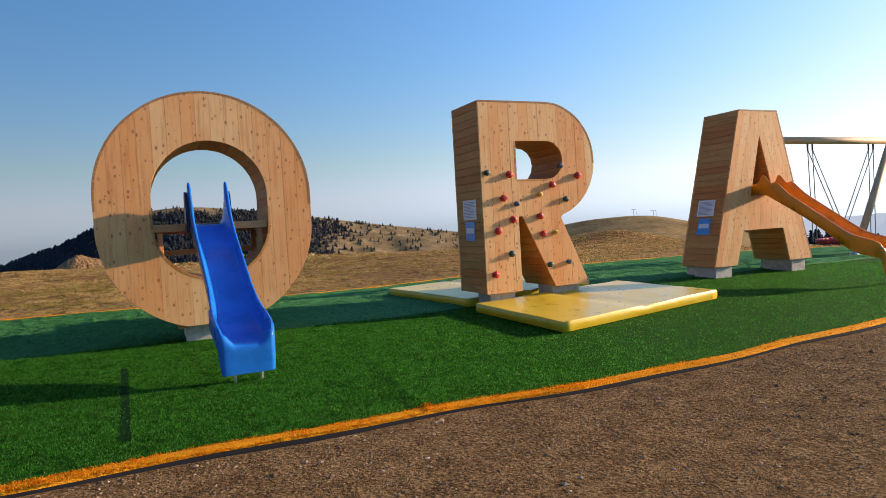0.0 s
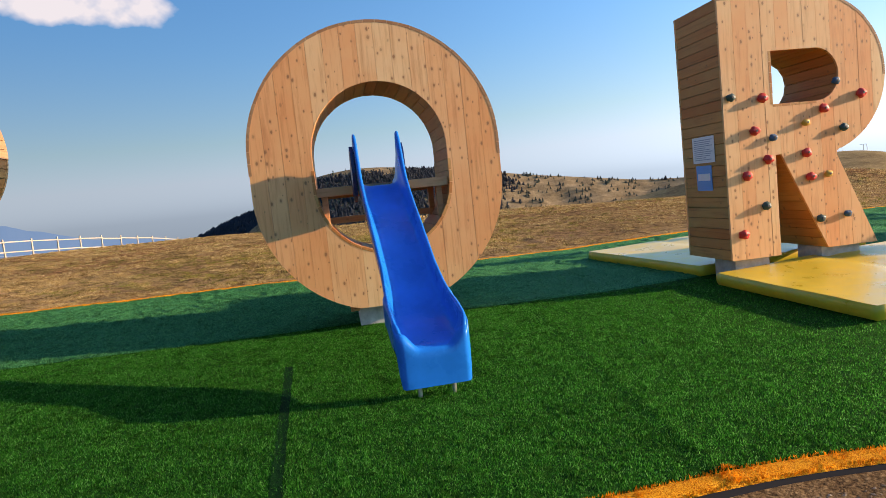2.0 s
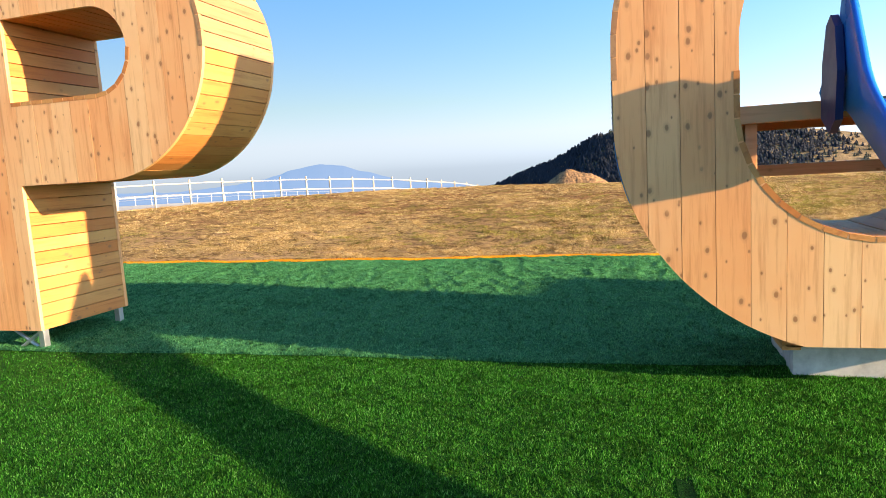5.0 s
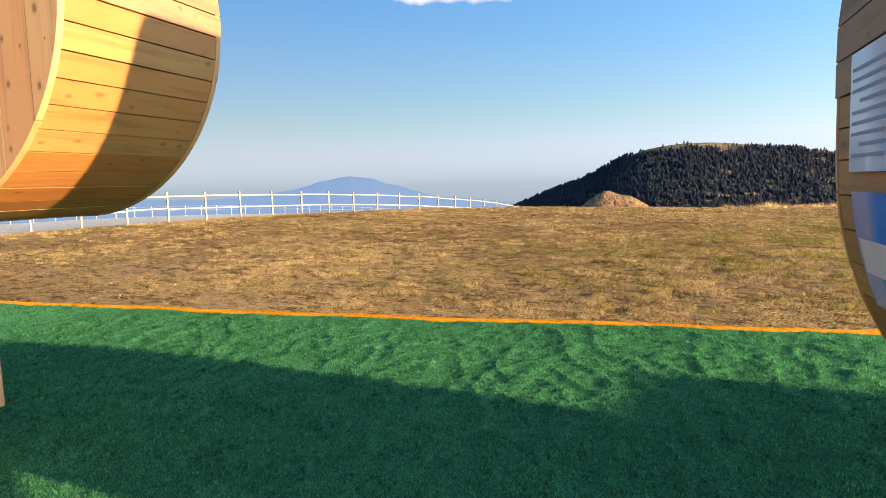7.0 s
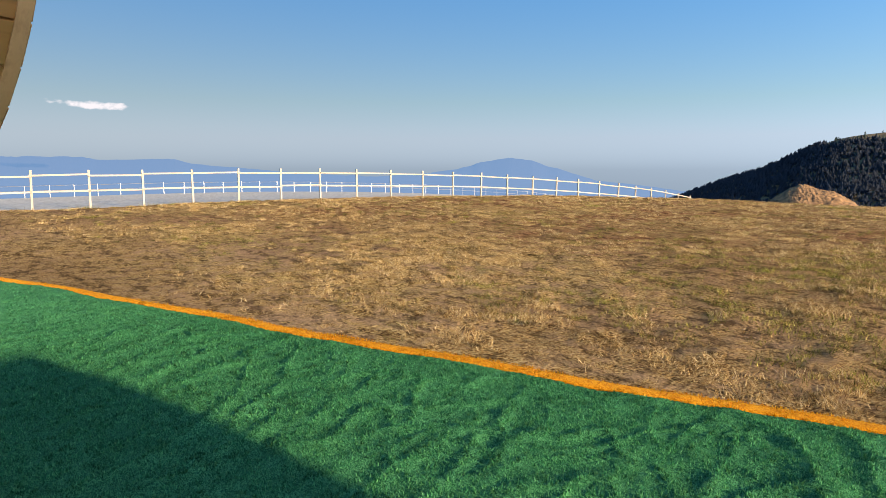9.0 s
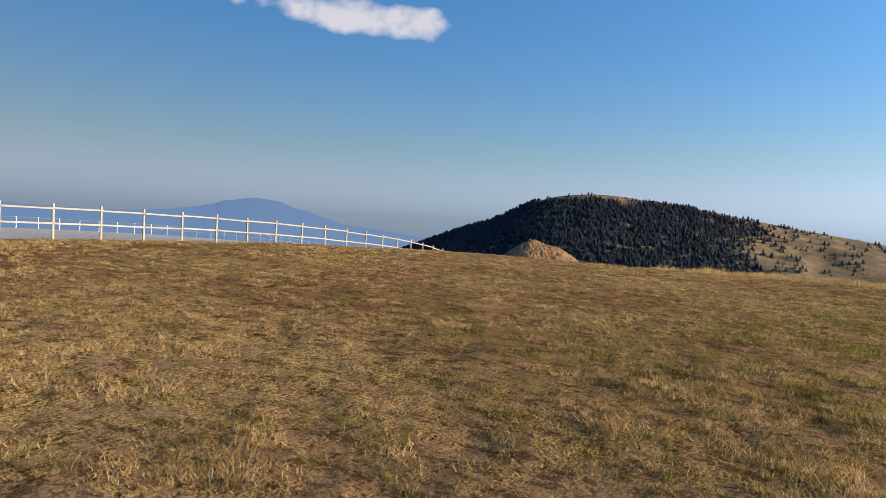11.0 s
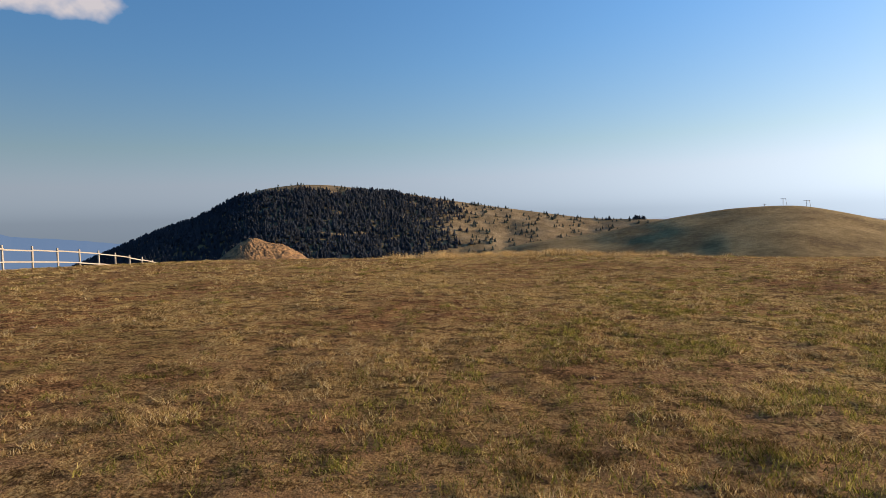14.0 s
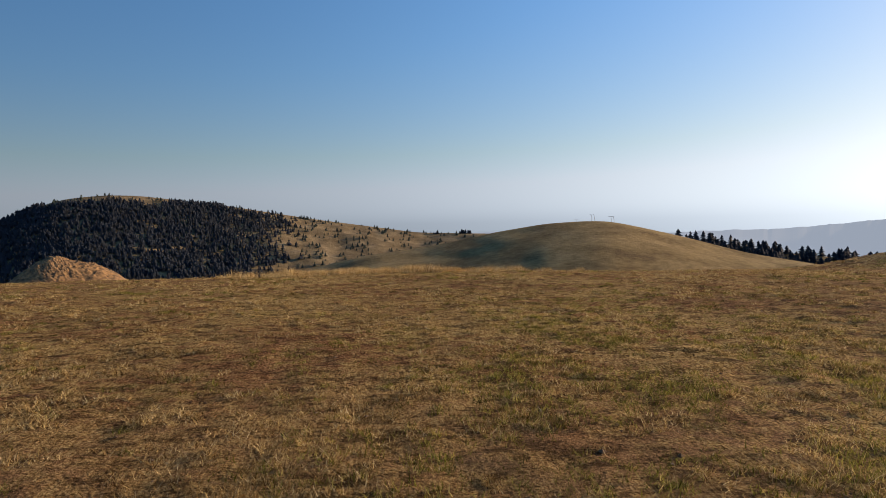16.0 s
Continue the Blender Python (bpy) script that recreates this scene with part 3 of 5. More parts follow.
footing(R_U + 1.22, R_U + 1.72, 8.62, 9.02, BASE + 0.02)
letter_p = bowl_letter("letter_p_sculpture", -5.35, 8.65, False, "big letter P of pale larch boards on steel legs")

A_U, A_V = 9.26, 8.75
a_outer = [
    (line((0, 0.45), (0.56, 0.45)), False), (line((0.56, 0.45), (0.75, 1.08)), False), (line((0.75, 1.08), (1.80, 1.08)), False),
    (line((1.80, 1.08), (1.96, 0.45)), False), (line((1.96, 0.45), (2.58, 0.45)), False), (line((2.58, 0.45), (1.74, 3.31)), True),
    (line((1.74, 3.31), (0.75, 3.31)), True), (line((0.75, 3.31), (0, 0.45)), False)]
a_hole = [(line((0.97, 1.72), (1.25, 2.83)), False), (line((1.25, 2.83), (1.58, 1.72)), False), (line((1.58, 1.72), (0.97, 1.72)), False)]
letter_a = letter("letter_a_sculpture", A_U, A_V, 0.45, 0.82, [a_outer, a_hole], "big letter A of pale larch boards with an orange slide", board=0.15, regions=[
    ([[(0, 0.45), (0.56, 0.45), (0.75, 1.08), (0.97, 1.72), (1.25, 2.83), (1.247, 3.31), (0.75, 3.31)]], (0.967, -0.2536)),
    ([[(1.96, 0.45), (2.58, 0.45), (1.74, 3.31), (1.253, 3.31), (1.253, 2.83), (1.58, 1.72), (1.80, 1.08)]], (0.9595, 0.2818)),
    ([[(0.752, 1.08), (1.798, 1.08), (1.578, 1.72), (0.972, 1.72)]], (1, 0))])
footing(A_U + 0.06, A_U + 0.46, 8.80, 9.5, 0.45)
footing(A_U + 2.06, A_U + 2.44, 8.80, 9.5, 0.45)


# ---- slides ----
def slide(name, u, v_top, rise, material, label, hood, z0, wall=1.0, turn=0.0):
    """A plastic chute that runs down along -v; its own y is 0 at the top edge and z is 0 at the ground."""
    root = empty(name, Matrix.Translation(uv(u, v_top, z0)) @ Matrix.Rotation(ROW + radians(turn), 4, "Z"), label, "slide", "playground slides")
    # stations along the chute: distance out, height of the bed, height of the sides above it
    st = [(0.25, rise, 0.10), (0.02, rise, 0.30 * hood), (-0.06, rise, 0.50 * hood), (-0.14, rise - 0.03, 0.50 * hood), (-0.24, rise - 0.09, 0.36 * hood + 0.02),
          (-0.36, rise - 0.16, 0.24), (-0.6, rise - 0.30, 0.18), (-0.9, rise - 0.48, 0.16), (-1.2, rise - 0.68, 0.16), (-1.45, rise - 0.86, 0.17),
          (-1.62, rise - 0.98, 0.18), (-1.78, rise - 1.06, 0.19), (-2.0, rise - 1.115, 0.185), (-2.14, rise - 1.14, 0.16), (-2.19, rise - 1.16, 0.12)]
    st = [(y, z, h * wall) for y, z, h in st]
    fine = []
    for i in range(len(st) - 1):
        for k in range(4):
            f = k / 4
            p0, p1, p2, p3 = st[max(0, i - 1)], st[i], st[i + 1], st[min(len(st) - 1, i + 2)]
            fine.append([0.5 * (2 * b + (c - a) * f + (2 * a - 5 * b + 4 * c - d) * f * f + (3 * b - a - 3 * c + d) * f ** 3) for a, b, c, d in zip(p0, p1, p2, p3)])
    fine.append(list(st[-1]))
    verts, faces = [], []
    w = 0.175
    for k, (y, z, h) in enumerate(fine):
        wide = w + 0.035 * min(1, max(0, (-1.4 - y) / 0.5)) - 0.02 * min(1, max(0, (-2.12 - y) / 0.07))
        up = []
        for side in (-1, 1):
            prof = [(wide * 0.55, 0.0), (wide * 0.85, 0.012), (wide, 0.05), (wide + 0.012, h * 0.6), (wide + 0.018, h - 0.02), (wide + 0.030, h), (wide + 0.046, h - 0.004), (wide + 0.052, h - 0.03), (wide + 0.045, h * 0.5), (wide + 0.042, -0.03)]
            up.append([(side * x, y, z + dz) for x, dz in prof])
        ring = list(reversed(up[0])) + up[1]
        verts += ring
    m = len(ring)
    for i in range(len(fine) - 1):
        for j in range(m - 1):
            a = i * m + j
            faces.append((a, a + 1, a + m + 1, a + m))
    for i in range(len(fine) - 1):            # underside
        faces.append((i * m + m - 1, i * m, (i + 1) * m, (i + 1) * m + m - 1))
    me = mesh("chute", verts, faces, material)
    put(new("chute", me), root)
    # rounded box that ends the run-out
    plan = [(-0.263, -1.70 - 0.05 * k) for k in range(9)] + [(-0.203 + 0.06 * math.cos(a), -2.14 + 0.09 * math.sin(a)) for a in np.linspace(math.pi, 1.5 * math.pi, 8)]
    plan += [(x, -2.23) for x in np.linspace(-0.17, 0.17, 13)] + [(-x, y) for x, y in reversed(plan)]
    ys = [f[0] for f in reversed(fine)]
    verts, faces, rows = [], [], 8
    for x, y in plan:
        rail = float(np.interp(y, ys, [f[1] + f[2] for f in reversed(fine)]))
        bed = fine[-1][1]
        dip = float(smooth(0.10, 0.25, abs(x)))
        top = bed + 0.004 + (rail - bed - 0.004) * dip if y < -2.1 else rail - 0.004
        low = rise - 1.42 + 0.26 * float(smooth(-2.215, -2.17, y)) + 0.10 * float(smooth(-2.1, -1.70, y))
        for k in range(rows + 1):
            f = k / rows
            curl = 0.018 * (max(0, f - 0.8) / 0.2) ** 2
            d = Vector((x, y + 1.6)).normalized() * curl
            verts.append((x - d.x, y - d.y, low + (top - low) * f))
        verts.append((x * 0.86, y + (0.06 if y < -2.1 else 0.0), top - 0.006))
    for i in range(len(plan) - 1):
        for k in range(rows + 1):
            a = i * (rows + 2) + k
            faces.append((a, a + rows + 2, a + rows + 3, a + 1))
    put(new("end_box", mesh("end_box", verts, faces, material)), root)
    return root


slide_b = slide("blue_slide", 0.66, 8.43, 1.66, slide_blue, "glossy blue plastic slide from the letter O to the turf", 1.0, 0.0, turn=2.2)
for s in (-1, 1):
    top = 0.30
    x = 0.12 * s
    p = uv(0.745 + x, 8.43 - 2.16)
    low = gz(p.x, p.y) - 0.01
    part("foot_tube", rod((x, -2.16, low), (x, -2.16, top + 0.1), 0.016), steel, slide_b, "short galvanised steel foot")
    part("foot_plate", box((x - 0.03, -2.19, low), (x + 0.03, -2.13, low + 0.035), 0.004), steel, slide_b)
for s in (-1, 1):
    bm = bmesh.new()
    ring = [(0.10, 1.60), (-0.02, 1.52), (-0.10, 1.58), (-0.12, 1.80), (-0.08, 2.00), (-0.02, 2.06), (0.04, 2.02), (0.09, 1.85)]
    outer = [bm.verts.new((s * 0.262, y, z)) for y, z in ring]
    inner = [bm.verts.new((s * 0.228, y, z)) for y, z in ring]
    bm.faces.new(outer)
    bm.faces.new(list(reversed(inner)))
    for k in range(len(ring)):
        bm.faces.new((outer[k], inner[k], inner[(k + 1) % len(ring)], outer[(k + 1) % len(ring)]))
    part("side_flange", bm, slide_navy, slide_b, "dark navy mounting flange", shade=False)
slide_a = slide("orange_slide", 10.52, 8.62, 1.72, slide_orange, "orange plastic slide from the letter A to the turf", 0.46, 0.05, 1.3)
for s in (-1, 1):
    x = 0.12 * s
    part("foot_tube", rod((x, -2.16, 0.0), (x, -2.16, 0.5), 0.016), steel, slide_a, "short galvanised steel foot")

# ---- letter O: platform in the ring ----
def cuboid(name, a, b, material, parent, label="", bevel=0.004):
    return part(name, box(a, b, bevel), material, parent, label)


cuboid("platform_beam", (-0.66, 0.06, 1.60), (0.70, 0.11, 1.69), wood_side, letter_o, "brown front beam of the platform")
for k in range(5):
    cuboid("platform_board", (-0.66, 0.115 + k * 0.148, 1.655), (0.70, 0.255 + k * 0.148, 1.685), wood_side, letter_o)
cuboid("platform_beam", (-0.62, 0.80, 1.58), (0.66, 0.85, 1.65), wood_side, letter_o)
cuboid("cross_rail", (-0.60, 0.78, 1.30), (0.63, 0.84, 1.37), wood_side, letter_o, "dark lower cross rail")
for x in (-0.60, 0.58):
    cuboid("platform_post", (x, 0.12, 1.28), (x + 0.06, 0.20, 1.60), wood_side, letter_o)
    cuboid("platform_post", (x, 0.70, 1.28), (x + 0.06, 0.775, 1.60), wood_side, letter_o)


def notice(u_local, v0, z0, w, h, lean, parent, blue):
    """A thin laminated sheet screwed to the left side of a letter; lean follows a slanting side."""
    def px(z):
        return u_local + lean * z - 0.008
    bm = bmesh.new()
    pts = [(v0, z0), (v0 + w, z0), (v0 + w, z0 + h), (v0, z0 + h)]
    a = [bm.verts.new((px(z), v, z)) for v, z in pts]
    b = [bm.verts.new((px(z) + 0.004, v, z)) for v, z in pts]
    bm.faces.new(a)
    bm.faces.new(list(reversed(b)))
    for i in range(4):
        bm.faces.new((a[i], b[i], b[(i + 1) % 4], a[(i + 1) % 4]))
    sheet_ob = part("notice", bm, paper_blue if blue else paper, parent, "blue printed notice sheet" if blue else "white printed notice sheet with lines of small print")
    rows = [(0.40, 0.28, 0.10, 0.9)] if blue else [(0.86 - 0.075 * k, 0.030, 0.08, 0.92 - (0.3 if k in (4, 9) else 0.06 * (k % 3))) for k in range(11)]
    for zc, hh, l, r in rows:
        bm = bmesh.new()
        q = [(l, zc), (r, zc), (r, zc + hh), (l, zc + hh)]
        bm.faces.new([bm.verts.new((px(z0 + h * t) - 0.0022, v0 + w * (1 - s), z0 + h * t)) for s, t in q])
        part("print_bar", bm, paper if blue else paper_ink, sheet_ob)
    return sheet_ob


notice(0, 0.20, 1.55, 0.44, 0.30, 0, letter_r, False)
notice(0, 0.28, 1.23, 0.31, 0.29, 0, letter_r, True)
notice(-0.45 * 0.262, 0.22, 1.38, 0.40, 0.30, 0.262, letter_a, False)
notice(-0.45 * 0.262, 0.26, 1.04, 0.30, 0.30, 0.262, letter_a, True)


# notices on the curved side of the O, towards the P
def curved_notice(z0, z1, v0, v1, blue):
    nz = 8
    verts, faces = [], []
    R, cz = 1.265, 1.66

    def x_at(z, out):
        r = R + out
        return -math.sqrt(max(0, r * r - (cz - z) ** 2)) if z < cz else -r
    for k in range(nz + 1):
        z = z0 + (z1 - z0) * k / nz
        for o in (0.012, 0.008):
            verts += [(x_at(z, o), v0, z), (x_at(z, o), v1, z)]
    for k in range(nz):
        a = 4 * k
        faces += [(a, a + 1, a + 5, a + 4), (a + 3, a + 2, a + 6, a + 7), (a, a + 4, a + 6, a + 2), (a + 1, a + 3, a + 7, a + 5)]
    ob = put(new("notice", mesh("notice", verts, faces, paper_blue if blue else paper)), letter_o)
    ob["label"] = "blue printed notice sheet" if blue else "white printed notice sheet with lines of small print"
    for k in range(1 if blue else 9):
        t = 0.3 if blue else 0.12 + 0.09 * k
        zz, hh = z0 + (z1 - z0) * t, (z1 - z0) * (0.3 if blue else 0.03)
        bm = bmesh.new()
        w0, w1 = v0 + 0.03, v1 - 0.03 - (0.08 if k % 4 == 1 else 0)
        bm.faces.new([bm.verts.new((x_at(z, 0.0145), v, z)) for v, z in ((w0, zz), (w1, zz), (w1, zz + hh), (w0, zz + hh))])
        part("print_bar", bm, paper if blue else paper_ink, ob)


curved_notice(1.62, 1.98, 0.30, 0.68, False)
curved_notice(1.20, 1.56, 0.34, 0.66, True)


# ---- letter P: steel legs ----
def local_ground(root_u, root_v, x, y):
    p = uv(root_u + x, root_v + y)
    return gz(p.x, p.y)


for x, y in ((0.05, 0.06), (0.55, 0.06), (0.05, 0.82), (0.55, 0.82)):
    cuboid("steel_leg", (x - 0.025, y - 0.025, local_ground(-5.35, 8.65, x, y)), (x + 0.025, y + 0.025, BASE), steel, letter_p, "galvanised steel leg under the letter")
for z0, z1 in ((0.27, 0.43), (0.43, 0.27)):
    part("cross_brace", rod((0.28, 0.06, z0), (0.54, 0.06, z1), 0.014), steel, letter_p, "crossed steel brace")


# ---- climbing holds on the R ----
def hold(u, z, size, material, word):
    bm = bmesh.new()
    bmesh.ops.create_icosphere(bm, subdivisions=3, radius=1)
    for w in bm.verts:
        n = w.co.normalized()
        k = 1 + 0.28 * noise.noise((n * 1.6) + Vector((u * 3, z * 5, 1)))
        w.co = Vector((n.x * size * k, n.y * size * 0.75 * k, n.z * size * 0.8 * k))
        if w.co.y > 0:
            w.co.y *= 0.15
    ob = part("climbing_hold", bm, material, None, shade=True)
    ob.matrix_world = Matrix.Translation(uv(u, R_V - 0.012, z)) @ Matrix.Rotation(ROW, 4, "Z")
    tagged(ob, word + " resin climbing hold bolted to the letter R", "climbing hold", "climbing holds")
    part("bolt", rod((0, -size * 0.80, 0), (0, -size * 0.55, 0), 0.012), dark_metal, ob)


for u, z, k in ((4.54, 2.22, "d"), (4.92, 2.19, "r"), (4.80, 1.84, "r"), (5.02, 1.75, "b"), (4.95, 1.52, "r"), (4.68, 1.36, "r"), (4.89, 1.01, "d"), (4.60, 0.72, "r"),
                (5.83, 2.31, "b"), (6.14, 2.15, "r"), (5.66, 2.02, "r"), (5.43, 1.88, "y"), (5.90, 1.79, "d"), (5.42, 1.55, "r"), (5.46, 1.28, "r"), (5.68, 1.29, "y"),
                (5.56, 0.80, "d"), (5.90, 0.82, "b")):
    m, word, size = {"r": (hold_red, "red", 0.062), "d": (hold_dark, "dark green", 0.055), "b": (hold_blue, "blue-grey", 0.05), "y": (hold_yellow, "ochre yellow", 0.05)}[k]
    hold(u, z, size, m, word)


# ---- crash mats ----
def crash_mat(corners, thick, label):
    """A quilted vinyl mat with a shallow sag and welted edges, lying on the turf."""
    n = 18
    c = sum((Vector(p) for p in corners), Vector((0, 0))) / 4
    p0 = uv(c.x, c.y)
    root = empty("crash_mat", Matrix.Translation((p0.x, p0.y, gz(p0.x, p0.y) + 0.05)), label, "crash mat", "crash mats under the R")
    def at(s, t, lift):
        a, b, c2, d = [Vector(p) for p in corners]
        q = (a * (1 - s) + b * s) * (1 - t) + (d * (1 - s) + c2 * s) * t
        w = uv(q.x, q.y)
        sag = 0.018 * math.sin(math.pi * s) * math.sin(math.pi * t) + 0.01 * noise.noise((s * 4, t * 4, q.x))
        fold = 0.018 * max(0, 1 - abs(s - 0.5) * 30)
        return (w.x - p0.x, w.y - p0.y, gz(w.x, w.y) - gz(p0.x, p0.y) - 0.01 + lift * (1 if lift == 0 else 1 - (sag + fold) / lift))
    verts, faces = [], []
    for i in range(n + 1):
        for j in range(n + 1):
            verts.append(at(i / n, j / n, thick))
    for i in range(n):
        for j in range(n):
            k = i * (n + 1) + j
            faces.append((k, k + n + 1, k + n + 2, k + 1))
    put(new("top_cover", mesh("top_cover", verts, faces, vinyl)), root)
    rim = [(i / 24, 0) for i in range(24)] + [(1, i / 24) for i in range(24)] + [(1 - i / 24, 1) for i in range(24)] + [(0, 1 - i / 24) for i in range(24)]
    verts, faces = [], []
    for s, t in rim:
        for f, bulge in ((0.0, -0.004), (0.25, 0.012), (0.5, 0.016), (0.8, 0.012), (1.0, -0.004)):
            x, y, z0 = at(s, t, 0)
            z1 = at(s, t, thick)[2]
            d = Vector((x, y)).normalized() * (bulge + 0.006 * noise.noise((s * 9, t * 9, f * 3)))
            verts.append((x + d.x, y + d.y, z0 + (z1 - z0) * f))
    m = len(rim)
    for i in range(m):
        for j in range(4):
            a, b = i * 5 + j, ((i + 1) % m) * 5 + j
            faces.append((a, b, b + 1, a + 1))
    put(new("side_cover", mesh("side_cover", verts, faces, vinyl_side)), root)["label"] = "deep yellow welted side"
    return root


crash_mat([(4.36, 6.45), (7.37, 6.98), (7.2, 8.95), (4.28, 8.52)], 0.13, "thick yellow vinyl crash mat lying before the letter R")
crash_mat([(4.40, 9.08), (6.9, 9.35), (6.6, 11.7), (3.97, 11.42)], 0.13, "thick yellow vinyl crash mat lying behind the letter R")


# ---- swing beyond the A ----
swing = empty("basket_swing", Matrix.Translation(uv(15.3, 10.6, 0.15)) @ Matrix.Rotation(ROW, 4, "Z"), "timber swing frame of peeled logs with a red basket", "swing")
part("beam", rod((-3.3, 0, 2.86), (4.0, 0, 2.86), 0.085, n=16), wood_log, swing, "peeled log crossbeam", shade=True)
for s in (-1, 1):
    for x in (-3.0, 3.6):
        part("leg", rod((x * 1.0, 0, 2.84), (x * 1.03, s * 0.7, 0.0), 0.075, n=14), wood_log, swing, "leaning peeled log leg", shade=True)
part("brace_leg", rod((2.09, -0.05, 2.81), (0.15, -0.3, 0.0), 0.085, n=14), wood_log, swing, "leaning peeled log leg", shade=True)
part("leg_shoe", rod((0.17, -0.3, 0.10), (0.02, -0.33, -0.10), 0.10, n=12), steel, swing)
for x in (-0.95, 1.30, -0.78, 1.48):
    part("hanger", rod((x, 0, 2.78), (x, 0, 2.62), 0.022, n=8), dark_metal, swing)
for xa, xb in ((-0.95, -0.30), (-0.78, -0.15), (1.30, 0.62), (1.48, 0.80)):
    for y in (-0.42, 0.42):
        part("rope", rod((xa, 0, 2.64), (xb, y, 0.42), 0.012, n=6), rope, swing)
bm = bmesh.new()
for i in range(28):
    a0, a1 = 2 * math.pi * i / 28, 2 * math.pi * (i + 1) / 28
    rod((0.62 * math.cos(a0) + 0.25, 0.55 * math.sin(a0), 0.42), (0.62 * math.cos(a1) + 0.25, 0.55 * math.sin(a1), 0.42), 0.06, n=8, bm=bm)
part("basket_ring", bm, basket_red, swing, "padded red ring", shade=True)
bm = bmesh.new()
for k in range(-5, 6):
    h = math.sqrt(max(0, 1 - (k / 6) ** 2))
    rod((k / 6 * 0.62 + 0.25, -0.55 * h, 0.40), (k / 6 * 0.62 + 0.25, 0.55 * h, 0.40), 0.012, n=5, bm=bm)
    rod((0.25 - 0.62 * h, k / 6 * 0.55, 0.40), (0.25 + 0.62 * h, k / 6 * 0.55, 0.40), 0.012, n=5, bm=bm)
part("basket_net", bm, rope, swing, "woven rope net")


# ---- fence ----
def fence_point(s):
    """The fence runs straight, then bends away downhill."""
    x0, y0, a = -30.2, 8.0, radians(1.0)
    s1 = min(s, 25.0)
    x, y = x0 - math.sin(a) * s1, y0 + math.cos(a) * s1
    rest = max(0.0, s - 25.0)
    b = radians(1.0 + 0.9 * rest)
    return x - math.sin(radians(1.0 + 0.45 * rest)) * rest, y + math.cos(b * 0.5) * rest


fence = empty("paddock_fence", Matrix.Translation((0, 0, 0)), "long pale timber fence with two rails along the meadow edge", "fence")
STEP = 1.68
posts = []
for k in range(-12, 27):
    x, y = fence_point(k * STEP)
    posts.append((x, y, gz(x, y)))
for k, (x, y, z) in enumerate(posts):
    h = 1.36 + random.uniform(-0.02, 0.04)
    bm = box((-0.034, -0.034, -0.15), (0.034, 0.034, h), 0.007)
    ob = part("post", bm, wood_fence, fence)
    ob.matrix_world = pose(x, y, z, random.uniform(-1, 1), random.uniform(-1, 1), random.uniform(-6, 6))
for a, b in zip(posts, posts[1:]):
    for h in (0.68, 1.2):
        jit = random.uniform(-0.02, 0.02)
        p, q = Vector((a[0] + 0.05, a[1], a[2] + h + jit)), Vector((b[0] + 0.05, b[1], b[2] + h + jit + random.uniform(-0.02, 0.02)))
        d = q - p
        bm = box((-0.016, -0.029, -d.length / 2 - 0.04), (0.016, 0.029, d.length / 2 + 0.04), 0.005)
        ob = part("rail", bm, wood_fence, fence)
        ob.matrix_world = Matrix.Translation((p + q) / 2) @ d.to_track_quat("Z", "X").to_matrix().to_4x4() @ Matrix.Rotation(radians(90), 4, "Z")


# far lower fence behind it, and the gravel terrace between the two
road_v, road_f = [], []
for k in range(-14, 30):
    x, y = fence_point(k * STEP)
    for dx in (-0.3, -9.0):
        road_v.append((x + dx, y, gz(x, y) + (0.04 if dx > -1 else 0.16)))
for k in range(43):
    road_f.append((2 * k, 2 * k + 1, 2 * k + 3, 2 * k + 2))
gravel_m = plain("grey_gravel", (0.42, 0.40, 0.33), 0.95, grain=0.2, scale=6, bump=0.5)
tagged(new("gravel_road", mesh("gravel_road", road_v, road_f, gravel_m)), "pale grey gravel track behind the fence", "road", kind="structure")
fence2 = empty("far_rail_fence", Matrix.Translation((0, 0, 0)), "low grey metal rail fence beyond the gravel track", "fence")
line2 = []
for k in range(-20, 50):
    x, y = fence_point(k * 0.95)
    line2.append((x - 8.8, y, gz(x, y) + 0.15))
for a, b in zip(line2, line2[1:]):
    for h in (0.30, 0.52):
        part("rail", rod((a[0], a[1], a[2] + h), (b[0], b[1], b[2] + h + 0.02), 0.012, n=5), steel, fence2)
for a in line2:
    part("post", rod((a[0], a[1], a[2] - 0.3), (a[0], a[1], a[2] + 0.56), 0.015, n=6), steel, fence2)


